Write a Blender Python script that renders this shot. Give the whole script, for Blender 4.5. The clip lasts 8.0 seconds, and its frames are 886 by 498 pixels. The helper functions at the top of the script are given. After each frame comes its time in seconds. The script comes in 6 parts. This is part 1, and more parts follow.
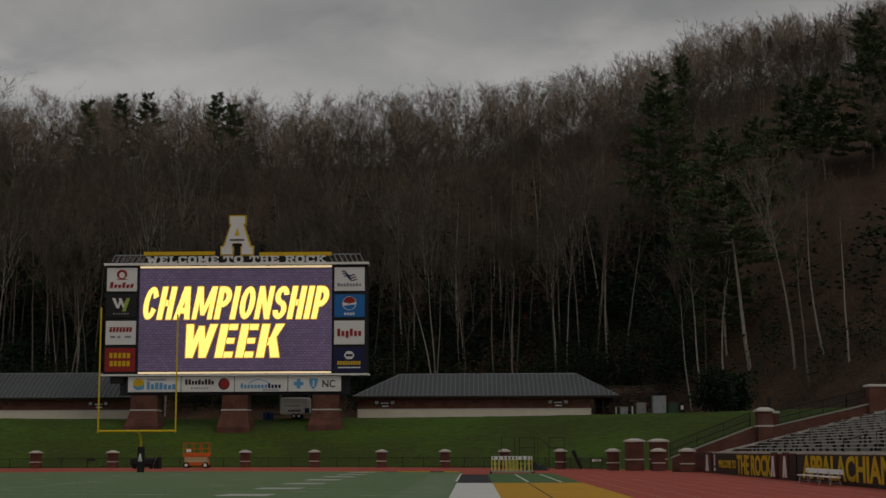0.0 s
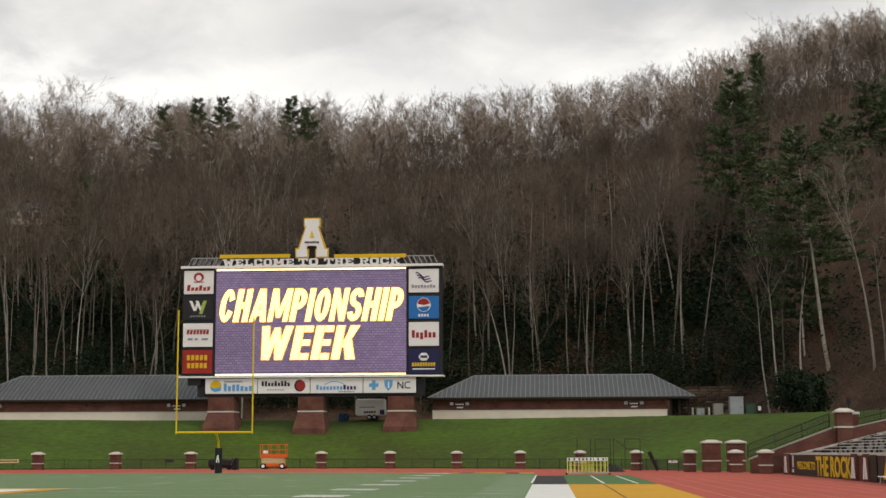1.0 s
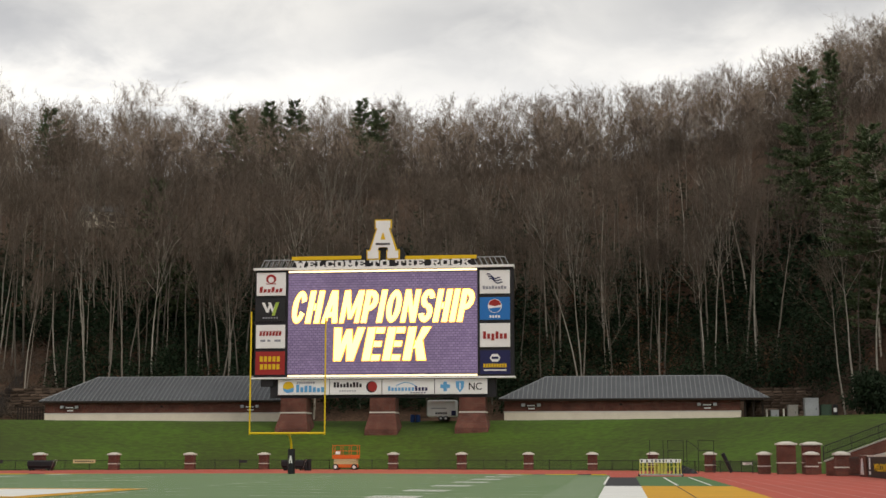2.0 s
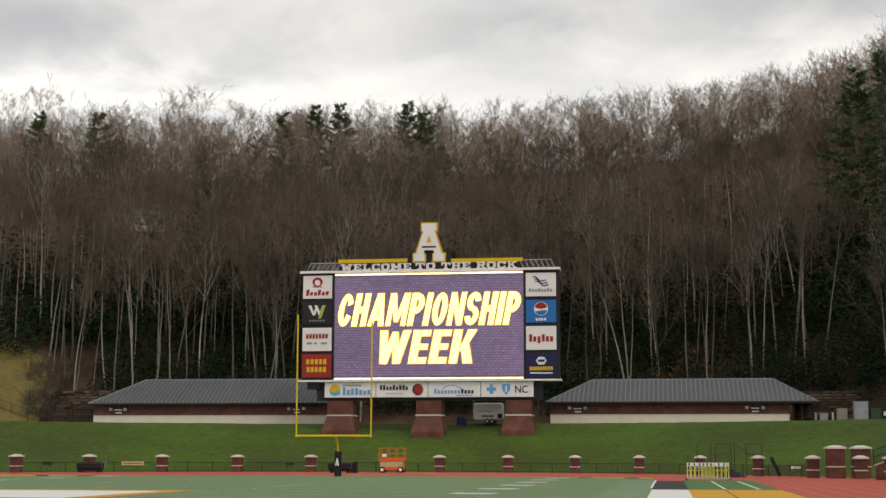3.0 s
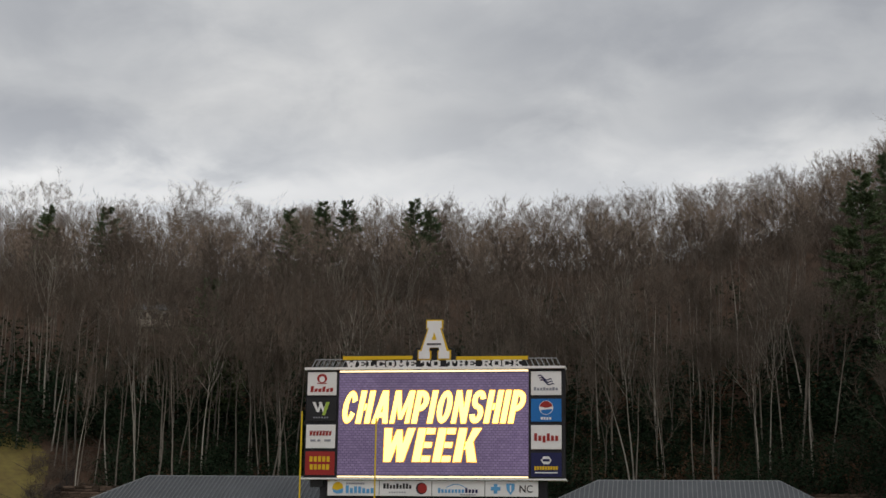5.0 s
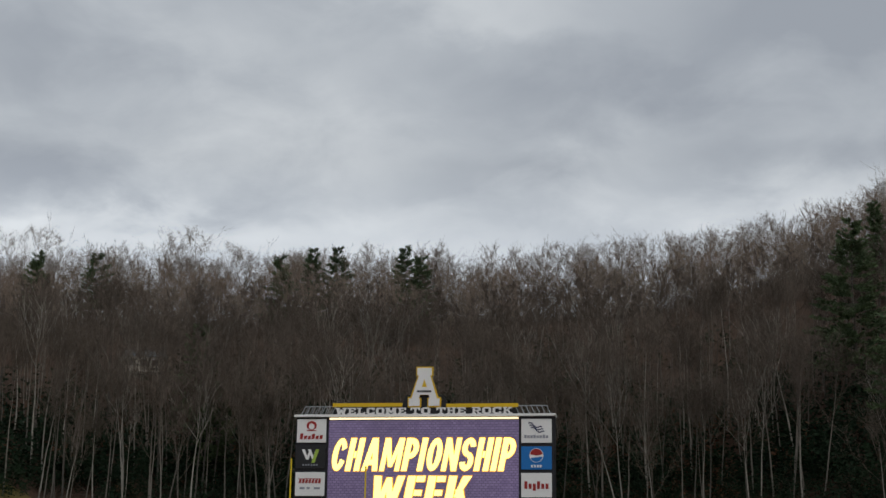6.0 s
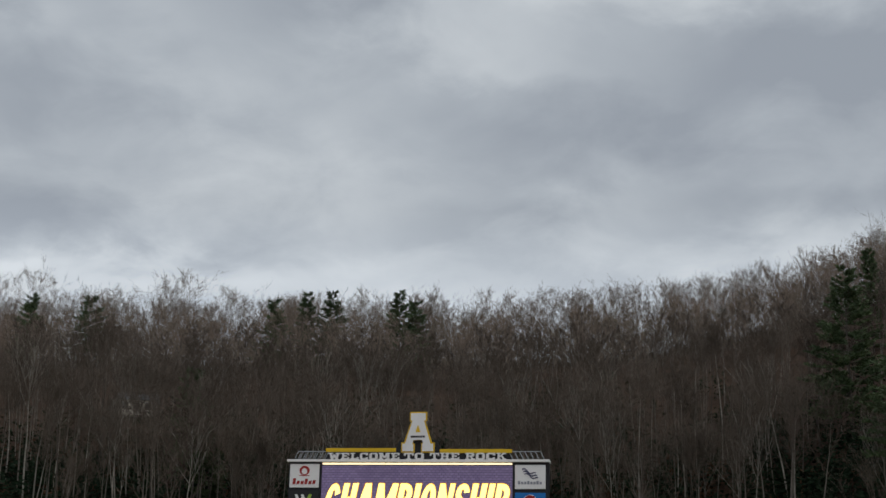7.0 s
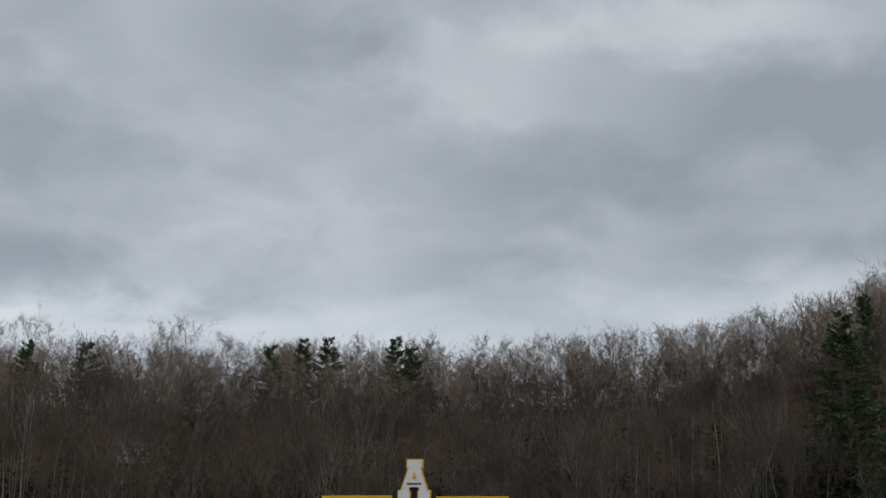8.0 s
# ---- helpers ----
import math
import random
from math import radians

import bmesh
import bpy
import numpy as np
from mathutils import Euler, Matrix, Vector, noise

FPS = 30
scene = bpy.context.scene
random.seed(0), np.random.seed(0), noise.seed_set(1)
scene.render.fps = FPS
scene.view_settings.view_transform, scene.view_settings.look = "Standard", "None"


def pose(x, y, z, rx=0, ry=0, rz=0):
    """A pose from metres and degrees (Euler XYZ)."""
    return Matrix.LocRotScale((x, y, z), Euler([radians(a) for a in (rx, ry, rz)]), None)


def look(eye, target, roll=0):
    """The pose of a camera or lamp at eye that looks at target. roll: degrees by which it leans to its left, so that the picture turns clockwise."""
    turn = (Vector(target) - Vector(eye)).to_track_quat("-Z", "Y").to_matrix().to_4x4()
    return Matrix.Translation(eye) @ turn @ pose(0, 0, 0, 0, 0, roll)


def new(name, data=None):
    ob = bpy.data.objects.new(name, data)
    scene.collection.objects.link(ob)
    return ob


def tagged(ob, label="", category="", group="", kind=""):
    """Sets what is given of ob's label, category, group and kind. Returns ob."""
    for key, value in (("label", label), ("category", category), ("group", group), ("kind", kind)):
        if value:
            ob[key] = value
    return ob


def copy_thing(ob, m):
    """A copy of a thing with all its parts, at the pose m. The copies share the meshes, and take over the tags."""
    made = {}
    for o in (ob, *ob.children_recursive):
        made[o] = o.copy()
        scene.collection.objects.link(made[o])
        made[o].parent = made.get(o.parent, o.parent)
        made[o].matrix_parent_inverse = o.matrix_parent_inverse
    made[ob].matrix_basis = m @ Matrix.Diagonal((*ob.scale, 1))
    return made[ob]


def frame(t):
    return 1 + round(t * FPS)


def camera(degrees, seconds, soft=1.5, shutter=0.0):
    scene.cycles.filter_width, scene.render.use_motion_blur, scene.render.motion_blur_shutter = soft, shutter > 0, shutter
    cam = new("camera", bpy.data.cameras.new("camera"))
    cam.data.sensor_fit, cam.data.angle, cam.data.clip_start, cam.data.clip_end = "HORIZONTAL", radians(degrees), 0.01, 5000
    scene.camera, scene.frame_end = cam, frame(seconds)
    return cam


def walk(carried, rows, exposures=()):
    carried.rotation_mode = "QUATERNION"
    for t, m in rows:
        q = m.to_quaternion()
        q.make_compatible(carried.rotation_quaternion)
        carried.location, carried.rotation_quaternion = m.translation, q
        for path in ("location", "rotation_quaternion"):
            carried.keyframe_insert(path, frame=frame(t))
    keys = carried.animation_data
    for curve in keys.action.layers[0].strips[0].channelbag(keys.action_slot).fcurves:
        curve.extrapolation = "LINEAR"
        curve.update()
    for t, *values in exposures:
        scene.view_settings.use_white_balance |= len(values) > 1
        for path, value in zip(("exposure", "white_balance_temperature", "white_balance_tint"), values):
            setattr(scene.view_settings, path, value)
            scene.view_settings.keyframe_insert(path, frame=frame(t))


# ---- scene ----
# ---- camera: held at eye height beside the sideline, panning and then tilting up ----
EYE_Z = 1.66
cam = camera(33.5, 8.0, soft=1.5)
# seconds, yaw to the right of the field's axis, pitch, roll (degrees)
TURNS = [
    (0.0, -1.186, 7.801, -0.190), (0.5, -2.521, 7.811, -0.200), (1.0, -4.087, 7.859, -0.176), (1.5, -5.596, 7.856, -0.120),
    (1.7, -6.136, 7.876, -0.088), (2.8, -8.389, 7.990, 0.086), (3.0, -8.674, 8.018, 0.117), (3.5, -9.182, 8.382, 0.250),
    (4.0, -9.279, 9.476, 0.518), (4.5, -9.128, 10.680, 0.701), (4.7, -9.052, 11.159, 0.714), (5.8, -8.618, 13.271, 0.782),
    (6.0, -8.572, 13.635, 0.795), (6.5, -8.489, 14.549, 0.975), (7.0, -8.391, 15.383, 1.122), (7.5, -8.302, 16.233, 1.069),
    (8.0, -8.275, 17.186, 1.056)]
EXPOSURES = [(0.0, -1.55, 7100, 10), (0.25, -1.05, 7100, 10), (0.5, -0.5, 7200, 10), (0.9, 0.0, 7200, 10), (1.7, 0.0, 7200, 10), (3.0, -0.05, 7200, 10),
             (3.5, -0.1, 7150, 10), (4.5, -0.35, 6950, 10), (5.8, -0.6, 6400, 8), (7.0, -0.7, 6250, 7), (8.0, -0.75, 6200, 7)]
walk(cam, [(t, pose(0, 0, EYE_Z, 90 + p, 0, -y) @ pose(0, 0, 0, 0, 0, r)) for t, y, p, r in TURNS], EXPOSURES)

# ---- sky and sun: a bright overcast sky ----
SUN_ELEVATION, SUN_AZIMUTH = 48, 140   # the azimuth is clockwise from +y

CLOUDS = [(0.024, 0.433, 0.127, 0.023, 0.22), (-0.128, 0.407, 0.084, 0.031, 0.09), (-0.210, 0.301, 0.081, 0.027, 0.09), (-0.033, 0.278, 0.088, 0.027, 0.10), (-0.341, 0.239, 0.127, 0.019, 0.17),
          (-0.401, 0.399, 0.038, 0.023, 0.09), (-0.098, 0.381, 0.077, 0.012, 0.05), (-0.224, 0.420, 0.065, 0.035, -0.14), (0.132, 0.380, 0.107, 0.031, -0.17), (-0.062, 0.340, 0.138, 0.031, -0.10),
          (-0.388, 0.267, 0.088, 0.023, -0.09), (-0.375, 0.349, 0.092, 0.023, -0.09), (0.101, 0.295, 0.100, 0.015, -0.05), (0.018, 0.277, 0.058, 0.019, -0.10), (-0.095, 0.286, 0.077, 0.019, -0.09),
          (0.100, 0.262, 0.115, 0.019, 0.10), (-0.156, 0.245, 0.077, 0.019, 0.07)]
CLOUD_GRAIN = 0.65


def build_world():
    world = bpy.data.worlds.new("overcast_sky")
    scene.world = world
    world.use_nodes = True
    nt = world.node_tree
    N, L = nt.nodes, nt.links
    bg = N["Background"]
    sky = N.new("ShaderNodeTexSky")
    sky.sky_type, sky.sun_disc = "NISHITA", False
    sky.sun_elevation, sky.sun_rotation = radians(SUN_ELEVATION), radians(SUN_AZIMUTH)
    coord = N.new("ShaderNodeTexCoord")
    sep = N.new("ShaderNodeSeparateXYZ")
    L.new(coord.outputs["Generated"], sep.inputs[0])
    lift = N.new("ShaderNodeMath")
    lift.operation, lift.inputs[1].default_value = "MAXIMUM", 0.0
    L.new(sep.outputs["Z"], lift.inputs[0])
    add = N.new("ShaderNodeMath")
    add.operation, add.inputs[1].default_value = "ADD", 0.34
    L.new(lift.outputs[0], add.inputs[0])
    flat = []
    for axis in ("X", "Y"):
        d = N.new("ShaderNodeMath")
        d.operation = "DIVIDE"
        L.new(sep.outputs[axis], d.inputs[0])
        L.new(add.outputs[0], d.inputs[1])
        flat.append(d)
    comb = N.new("ShaderNodeCombineXYZ")
    L.new(flat[0].outputs[0], comb.inputs["X"])
    L.new(flat[1].outputs[0], comb.inputs["Y"])

    def cloud(scale, detail, rough, shift):
        mp = N.new("ShaderNodeMapping")
        mp.inputs["Location"].default_value = shift
        L.new(comb.outputs[0], mp.inputs[0])
        n = N.new("ShaderNodeTexNoise")
        n.inputs["Scale"].default_value, n.inputs["Detail"].default_value, n.inputs["Roughness"].default_value = scale, detail, rough
        n.inputs["Distortion"].default_value = 0.25
        L.new(mp.outputs[0], n.inputs["Vector"])
        return n
    big, small = cloud(2.0, 4.0, 0.5, (8.3, 5.4, 0)), cloud(8.5, 6.0, 0.55, (7.1, 3.3, 0))
    mixed = N.new("ShaderNodeMix")
    mixed.data_type = "FLOAT"
    mixed.inputs["Factor"].default_value = 0.42
    L.new(big.outputs["Fac"], mixed.inputs["A"])
    L.new(small.outputs["Fac"], mixed.inputs["B"])
    # the large cloud forms: a direction, its reach across and up, and how much lighter or darker
    cover = N.new("ShaderNodeMath")
    cover.operation, cover.inputs[1].default_value, cover.inputs[2].default_value = "MULTIPLY_ADD", CLOUD_GRAIN, 0.5 - 0.5 * CLOUD_GRAIN
    L.new(mixed.outputs["Result"], cover.inputs[0])
    total = cover.outputs[0]
    ragged = N.new("ShaderNodeVectorMath")
    ragged.operation = "MULTIPLY_ADD"
    ragged.inputs[1].default_value, ragged.inputs[2].default_value = (0.16, 0.0, 0.07), (-0.08, 0.0, -0.035)
    L.new(small.outputs["Color"], ragged.inputs[0])
    bent = N.new("ShaderNodeVectorMath")
    bent.operation = "ADD"
    L.new(coord.outputs["Generated"], bent.inputs[0])
    L.new(ragged.outputs[0], bent.inputs[1])
    for cx, cz, wx, wz, lighter in CLOUDS:
        off = N.new("ShaderNodeVectorMath")
        off.operation = "MULTIPLY_ADD"
        off.inputs[1].default_value, off.inputs[2].default_value = (1 / wx, 0.0, 1 / wz), (-cx / wx, 0.0, -cz / wz)
        L.new(bent.outputs[0], off.inputs[0])
        far = N.new("ShaderNodeVectorMath")
        far.operation = "LENGTH"
        L.new(off.outputs[0], far.inputs[0])
        soft = N.new("ShaderNodeMapRange")
        soft.interpolation_type = "SMOOTHSTEP"
        soft.inputs["From Min"].default_value, soft.inputs["From Max"].default_value = 0.0, 1.5
        soft.inputs["To Min"].default_value, soft.inputs["To Max"].default_value = lighter, 0.0
        L.new(far.outputs["Value"], soft.inputs["Value"])
        plus = N.new("ShaderNodeMath")
        L.new(total, plus.inputs[0])
        L.new(soft.outputs[0], plus.inputs[1])
        total = plus.outputs[0]
    ramp = N.new("ShaderNodeValToRGB")
    e = ramp.color_ramp.elements
    e[0].position, e[0].color = 0.36, (0.53, 0.56, 0.62, 1)
    e[1].position, e[1].color = 0.66, (0.965, 0.985, 1.015, 1)
    mid = e.new(0.5)
    mid.color = (0.71, 0.74, 0.79, 1)
    L.new(total, ramp.inputs[0])
    # thinner cloud towards the horizon
    low = N.new("ShaderNodeMapRange")
    low.inputs["From Min"].default_value, low.inputs["From Max"].default_value = 0.19, 0.29
    low.inputs["To Min"].default_value, low.inputs["To Max"].default_value = 1.46, 1.0
    L.new(sep.outputs["Z"], low.inputs["Value"])
    bright = N.new("ShaderNodeMix")
    bright.data_type, bright.blend_type = "RGBA", "MULTIPLY"
    bright.inputs["Factor"].default_value = 1.0
    L.new(ramp.outputs[0], bright.inputs["A"])
    L.new(low.outputs[0], bright.inputs["B"])
    dim = N.new("ShaderNodeMix")
    dim.data_type, dim.blend_type = "RGBA", "MULTIPLY"
    dim.inputs["Factor"].default_value = 1.0
    dim.inputs["B"].default_value = (0.1, 0.1, 0.1, 1)
    L.new(sky.outputs[0], dim.inputs["A"])
    both = N.new("ShaderNodeMix")
    both.data_type = "RGBA"
    both.inputs["Factor"].default_value = 0.95
    L.new(dim.outputs["Result"], both.inputs["A"])
    L.new(bright.outputs["Result"], both.inputs["B"])
    L.new(both.outputs["Result"], bg.inputs["Color"])
    bg.inputs["Strength"].default_value = 1.0


build_world()
sun = new("sun", bpy.data.lights.new("sun", "SUN"))
sun.data.energy, sun.data.angle, sun.data.color = 1.1, radians(22), (1.0, 0.96, 0.9)
sd = Vector((math.sin(radians(SUN_AZIMUTH)) * math.cos(radians(SUN_ELEVATION)), math.cos(radians(SUN_AZIMUTH)) * math.cos(radians(SUN_ELEVATION)), math.sin(radians(SUN_ELEVATION))))
sun.matrix_world = look(sd * 100, (0, 0, 0))

# ---- materials ----


def material(name, color, rough=0.8, second=None, scale=3.0, fine=40.0, bump=0.0, metal=0.0, each=0.0, amount=0.6, emit=None, emit_power=0.0, specular=0.2):
    """A principled material: two colours mixed by a coarse and a fine noise, an optional bump, and a change from object to object."""
    m = bpy.data.materials.new(name)
    m.use_nodes = True
    nt = m.node_tree
    N, L = nt.nodes, nt.links
    b = N["Principled BSDF"]
    b.inputs["Roughness"].default_value, b.inputs["Metallic"].default_value = rough, metal
    b.inputs["Specular IOR Level"].default_value = specular
    second = second or tuple(c * 0.72 for c in color)
    co = N.new("ShaderNodeTexCoord")
    coarse, grain = N.new("ShaderNodeTexNoise"), N.new("ShaderNodeTexNoise")
    for n, s, d in ((coarse, scale, 4.0), (grain, fine, 3.0)):
        n.inputs["Scale"].default_value, n.inputs["Detail"].default_value = s, d
        L.new(co.outputs["Object"], n.inputs["Vector"])
    mixn = N.new("ShaderNodeMath")
    mixn.operation = "ADD"
    L.new(coarse.outputs["Fac"], mixn.inputs[0])
    L.new(grain.outputs["Fac"], mixn.inputs[1])
    rng = N.new("ShaderNodeMapRange")
    rng.inputs["From Min"].default_value, rng.inputs["From Max"].default_value = 0.7, 1.3
    rng.inputs["To Max"].default_value = amount * 1.6
    L.new(mixn.outputs[0], rng.inputs["Value"])
    cm = N.new("ShaderNodeMix")
    cm.data_type = "RGBA"
    cm.inputs["A"].default_value, cm.inputs["B"].default_value = (*color, 1), (*second, 1)
    L.new(rng.outputs[0], cm.inputs["Factor"])
    out = cm.outputs["Result"]
    if each:
        info = N.new("ShaderNodeObjectInfo")
        er = N.new("ShaderNodeMapRange")
        er.inputs["To Min"].default_value, er.inputs["To Max"].default_value = 1 - each, 1 + each
        L.new(info.outputs["Random"], er.inputs["Value"])
        ml = N.new("ShaderNodeMix")
        ml.data_type, ml.blend_type = "RGBA", "MULTIPLY"
        ml.inputs["Factor"].default_value = 1.0
        L.new(out, ml.inputs["A"])
        L.new(er.outputs[0], ml.inputs["B"])
        out = ml.outputs["Result"]
    L.new(out, b.inputs["Base Color"])
    if bump:
        bp = N.new("ShaderNodeBump")
        bp.inputs["Strength"].default_value, bp.inputs["Distance"].default_value = bump, 0.05
        L.new(mixn.outputs[0], bp.inputs["Height"])
        L.new(bp.outputs[0], b.inputs["Normal"])
    if emit:
        b.inputs["Emission Color"].default_value, b.inputs["Emission Strength"].default_value = (*emit, 1), emit_power
    return m


def brick_material(name, one, two, mortar, width=0.22, height=0.075):
    m = material(name, one, 0.88)
    nt = m.node_tree
    N, L = nt.nodes, nt.links
    b = N["Principled BSDF"]
    co = N.new("ShaderNodeTexCoord")
    sp = N.new("ShaderNodeSeparateXYZ")
    L.new(co.outputs["Object"], sp.inputs[0])
    add = N.new("ShaderNodeMath")
    L.new(sp.outputs["X"], add.inputs[0])
    L.new(sp.outputs["Y"], add.inputs[1])
    cb = N.new("ShaderNodeCombineXYZ")
    L.new(add.outputs[0], cb.inputs["X"])
    L.new(sp.outputs["Z"], cb.inputs["Y"])
    br = N.new("ShaderNodeTexBrick")
    br.inputs["Color1"].default_value, br.inputs["Color2"].default_value, br.inputs["Mortar"].default_value = (*one, 1), (*two, 1), (*mortar, 1)
    br.inputs["Scale"].default_value, br.inputs["Mortar Size"].default_value = 1.0, 0.006
    br.inputs["Brick Width"].default_value, br.inputs["Row Height"].default_value = width, height
    L.new(cb.outputs[0], br.inputs["Vector"])
    stain = N.new("ShaderNodeTexNoise")
    stain.inputs["Scale"].default_value, stain.inputs["Detail"].default_value = 0.9, 6.0
    L.new(co.outputs["Object"], stain.inputs["Vector"])
    sr = N.new("ShaderNodeMapRange")
    sr.inputs["From Min"].default_value, sr.inputs["From Max"].default_value = 0.3, 0.7
    sr.inputs["To Min"].default_value, sr.inputs["To Max"].default_value = 0.62, 1.15
    L.new(stain.outputs["Fac"], sr.inputs["Value"])
    ml = N.new("ShaderNodeMix")
    ml.data_type, ml.blend_type = "RGBA", "MULTIPLY"
    ml.inputs["Factor"].default_value = 1.0
    L.new(br.outputs["Color"], ml.inputs["A"])
    L.new(sr.outputs[0], ml.inputs["B"])
    L.new(ml.outputs["Result"], b.inputs["Base Color"])
    bp = N.new("ShaderNodeBump")
    bp.inputs["Strength"].default_value, bp.inputs["Distance"].default_value, bp.invert = 0.5, 0.01, True
    L.new(br.outputs["Fac"], bp.inputs["Height"])
    L.new(bp.outputs[0], b.inputs["Normal"])
    return m


def screen_material():
    """The lit face of the video board: a dark purple ground with a fine honeycomb of lighter cells."""
    m = bpy.data.materials.new("lit_screen")
    m.use_nodes = True
    nt = m.node_tree
    N, L = nt.nodes, nt.links
    b = N["Principled BSDF"]
    b.inputs["Base Color"].default_value, b.inputs["Roughness"].default_value = (0.02, 0.02, 0.025, 1), 0.5
    co = N.new("ShaderNodeTexCoord")
    sp, cb = N.new("ShaderNodeSeparateXYZ"), N.new("ShaderNodeCombineXYZ")
    L.new(co.outputs["Object"], sp.inputs[0])
    L.new(sp.outputs["X"], cb.inputs["X"])
    L.new(sp.outputs["Z"], cb.inputs["Y"])
    br = N.new("ShaderNodeTexBrick")
    br.inputs["Color1"].default_value, br.inputs["Color2"].default_value, br.inputs["Mortar"].default_value = (0.196, 0.143, 0.262, 1), (0.140, 0.098, 0.200, 1), (0.070, 0.046, 0.112, 1)
    br.inputs["Scale"].default_value, br.inputs["Mortar Size"].default_value, br.inputs["Mortar Smooth"].default_value = 1.0, 0.05, 0.7
    br.inputs["Brick Width"].default_value, br.inputs["Row Height"].default_value = 0.5, 0.3
    L.new(cb.outputs[0], br.inputs["Vector"])
    big = N.new("ShaderNodeTexNoise")
    big.inputs["Scale"].default_value = 0.16
    L.new(co.outputs["Object"], big.inputs["Vector"])
    rr = N.new("ShaderNodeMapRange")
    rr.inputs["To Min"].default_value, rr.inputs["To Max"].default_value = 0.72, 1.35
    L.new(big.outputs["Fac"], rr.inputs["Value"])
    L.new(br.outputs["Color"], b.inputs["Emission Color"])
    L.new(rr.outputs[0], b.inputs["Emission Strength"])
    return m


M = {}
M["turf"] = material("artificial_turf", (0.124, 0.200, 0.096), 0.8, (0.156, 0.230, 0.118), 0.12, 9.0, specular=0.1)
M["faded_turf"] = material("faded_turf", (0.19, 0.26, 0.155), 0.8, (0.15, 0.22, 0.125), 0.3, 9.0, specular=0.1)
M["turf_apron"] = material("turf_apron", (0.075, 0.155, 0.06), 0.8, (0.10, 0.18, 0.08), 0.2, 9.0, specular=0.1)
M["white_paint"] = material("white_line_paint", (0.72, 0.72, 0.7), 0.7, (0.6, 0.61, 0.58), 0.6, 12.0)
M["black_paint"] = material("black_turf_paint", (0.022, 0.022, 0.026), 0.7, (0.04, 0.04, 0.043), 0.5, 9.0)
M["gold_paint"] = material("gold_turf_paint", (0.62, 0.33, 0.02), 0.7, (0.5, 0.27, 0.025), 0.3, 9.0)
M["lane_paint"] = material("faded_lane_paint", (0.56, 0.30, 0.26), 0.75, (0.46, 0.16, 0.12), 0.4, 9.0)
M["track"] = material("red_running_track", (0.49, 0.094, 0.066), 0.75, (0.34, 0.078, 0.056), 0.15, 14.0)
M["grass"] = material("mown_grass", (0.062, 0.118, 0.013), 0.95, (0.042, 0.060, 0.012), 0.085, 1.3, bump=0.4, amount=0.75, specular=0.2)
M["dry_grass"] = material("dry_grass", (0.190, 0.160, 0.046), 0.95, (0.115, 0.084, 0.033), 0.12, 1.1, bump=0.4, specular=0.2)
M["litter"] = material("leaf_litter", (0.105, 0.064, 0.043), 0.95, (0.042, 0.028, 0.020), 0.22, 2.6, bump=0.7, amount=0.7, specular=0.15)
M["far_ground"] = material("far_ground", (0.07, 0.09, 0.035), 0.95, (0.09, 0.075, 0.05), 0.02, 0.4)
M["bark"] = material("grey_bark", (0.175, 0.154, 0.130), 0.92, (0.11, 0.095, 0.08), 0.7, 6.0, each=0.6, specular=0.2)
M["pale_bark"] = material("pale_bark", (0.41, 0.375, 0.325), 0.9, (0.23, 0.205, 0.172), 0.8, 5.0, each=0.25, specular=0.2)
# haze and backlight on the farthest crowns, put into a paler twig colour
M["hazy_twig"] = material("hazy_far_twigs", (0.36, 0.31, 0.275), 0.95, (0.25, 0.21, 0.18), 0.05, 0.5, specular=0.1)
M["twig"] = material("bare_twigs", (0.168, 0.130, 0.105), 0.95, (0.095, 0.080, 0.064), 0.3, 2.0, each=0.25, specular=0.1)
# lighter copy of the bare twigs: the brighter light on ridge crowns, as colour
M["lit_far_twig"] = material("lit_far_bare_twigs", (0.295, 0.222, 0.176), 0.95, (0.175, 0.147, 0.117), 0.05, 0.4, specular=0.1)
# far trunks' pale bark, lightened beyond the near bark to paint glints on them
M["glint_far_bark"] = material("glint_far_bark", (0.36, 0.32, 0.275), 0.92, (0.085, 0.068, 0.056), 0.12, 0.6, specular=0.15)
M["needles"] = material("pine_needles", (0.125, 0.170, 0.076), 0.8, (0.044, 0.066, 0.037), 0.22, 3.0, each=0.25, specular=0.25)
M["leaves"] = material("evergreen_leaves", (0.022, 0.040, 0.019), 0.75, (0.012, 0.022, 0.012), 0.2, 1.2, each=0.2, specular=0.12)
M["brown_leaves"] = material("dead_brown_leaves", (0.13, 0.066, 0.036), 0.9, (0.07, 0.038, 0.024), 0.4, 3.0)
M["brick"] = brick_material("red_brick", (0.155, 0.050, 0.034), (0.105, 0.036, 0.027), (0.16, 0.125, 0.105))
M["concrete"] = material("cast_stone", (0.62, 0.59, 0.53), 0.85, (0.44, 0.42, 0.38), 1.2, 14.0, bump=0.15)
M["block"] = material("pale_block_wall", (0.76, 0.69, 0.58), 0.9, (0.6, 0.53, 0.44), 0.5, 8.0)
M["roof"] = material("grey_metal_roof", (0.118, 0.126, 0.134), 0.5, (0.085, 0.092, 0.099), 0.4, 5.0, metal=0.35)
M["seam"] = material("roof_seam", (0.20, 0.212, 0.222), 0.45, (0.21, 0.22, 0.23), 0.4, 5.0, metal=0.3)
M["dark_wood"] = material("dark_stained_timber", (0.035, 0.025, 0.02), 0.8, (0.02, 0.015, 0.012), 1.0, 12.0)
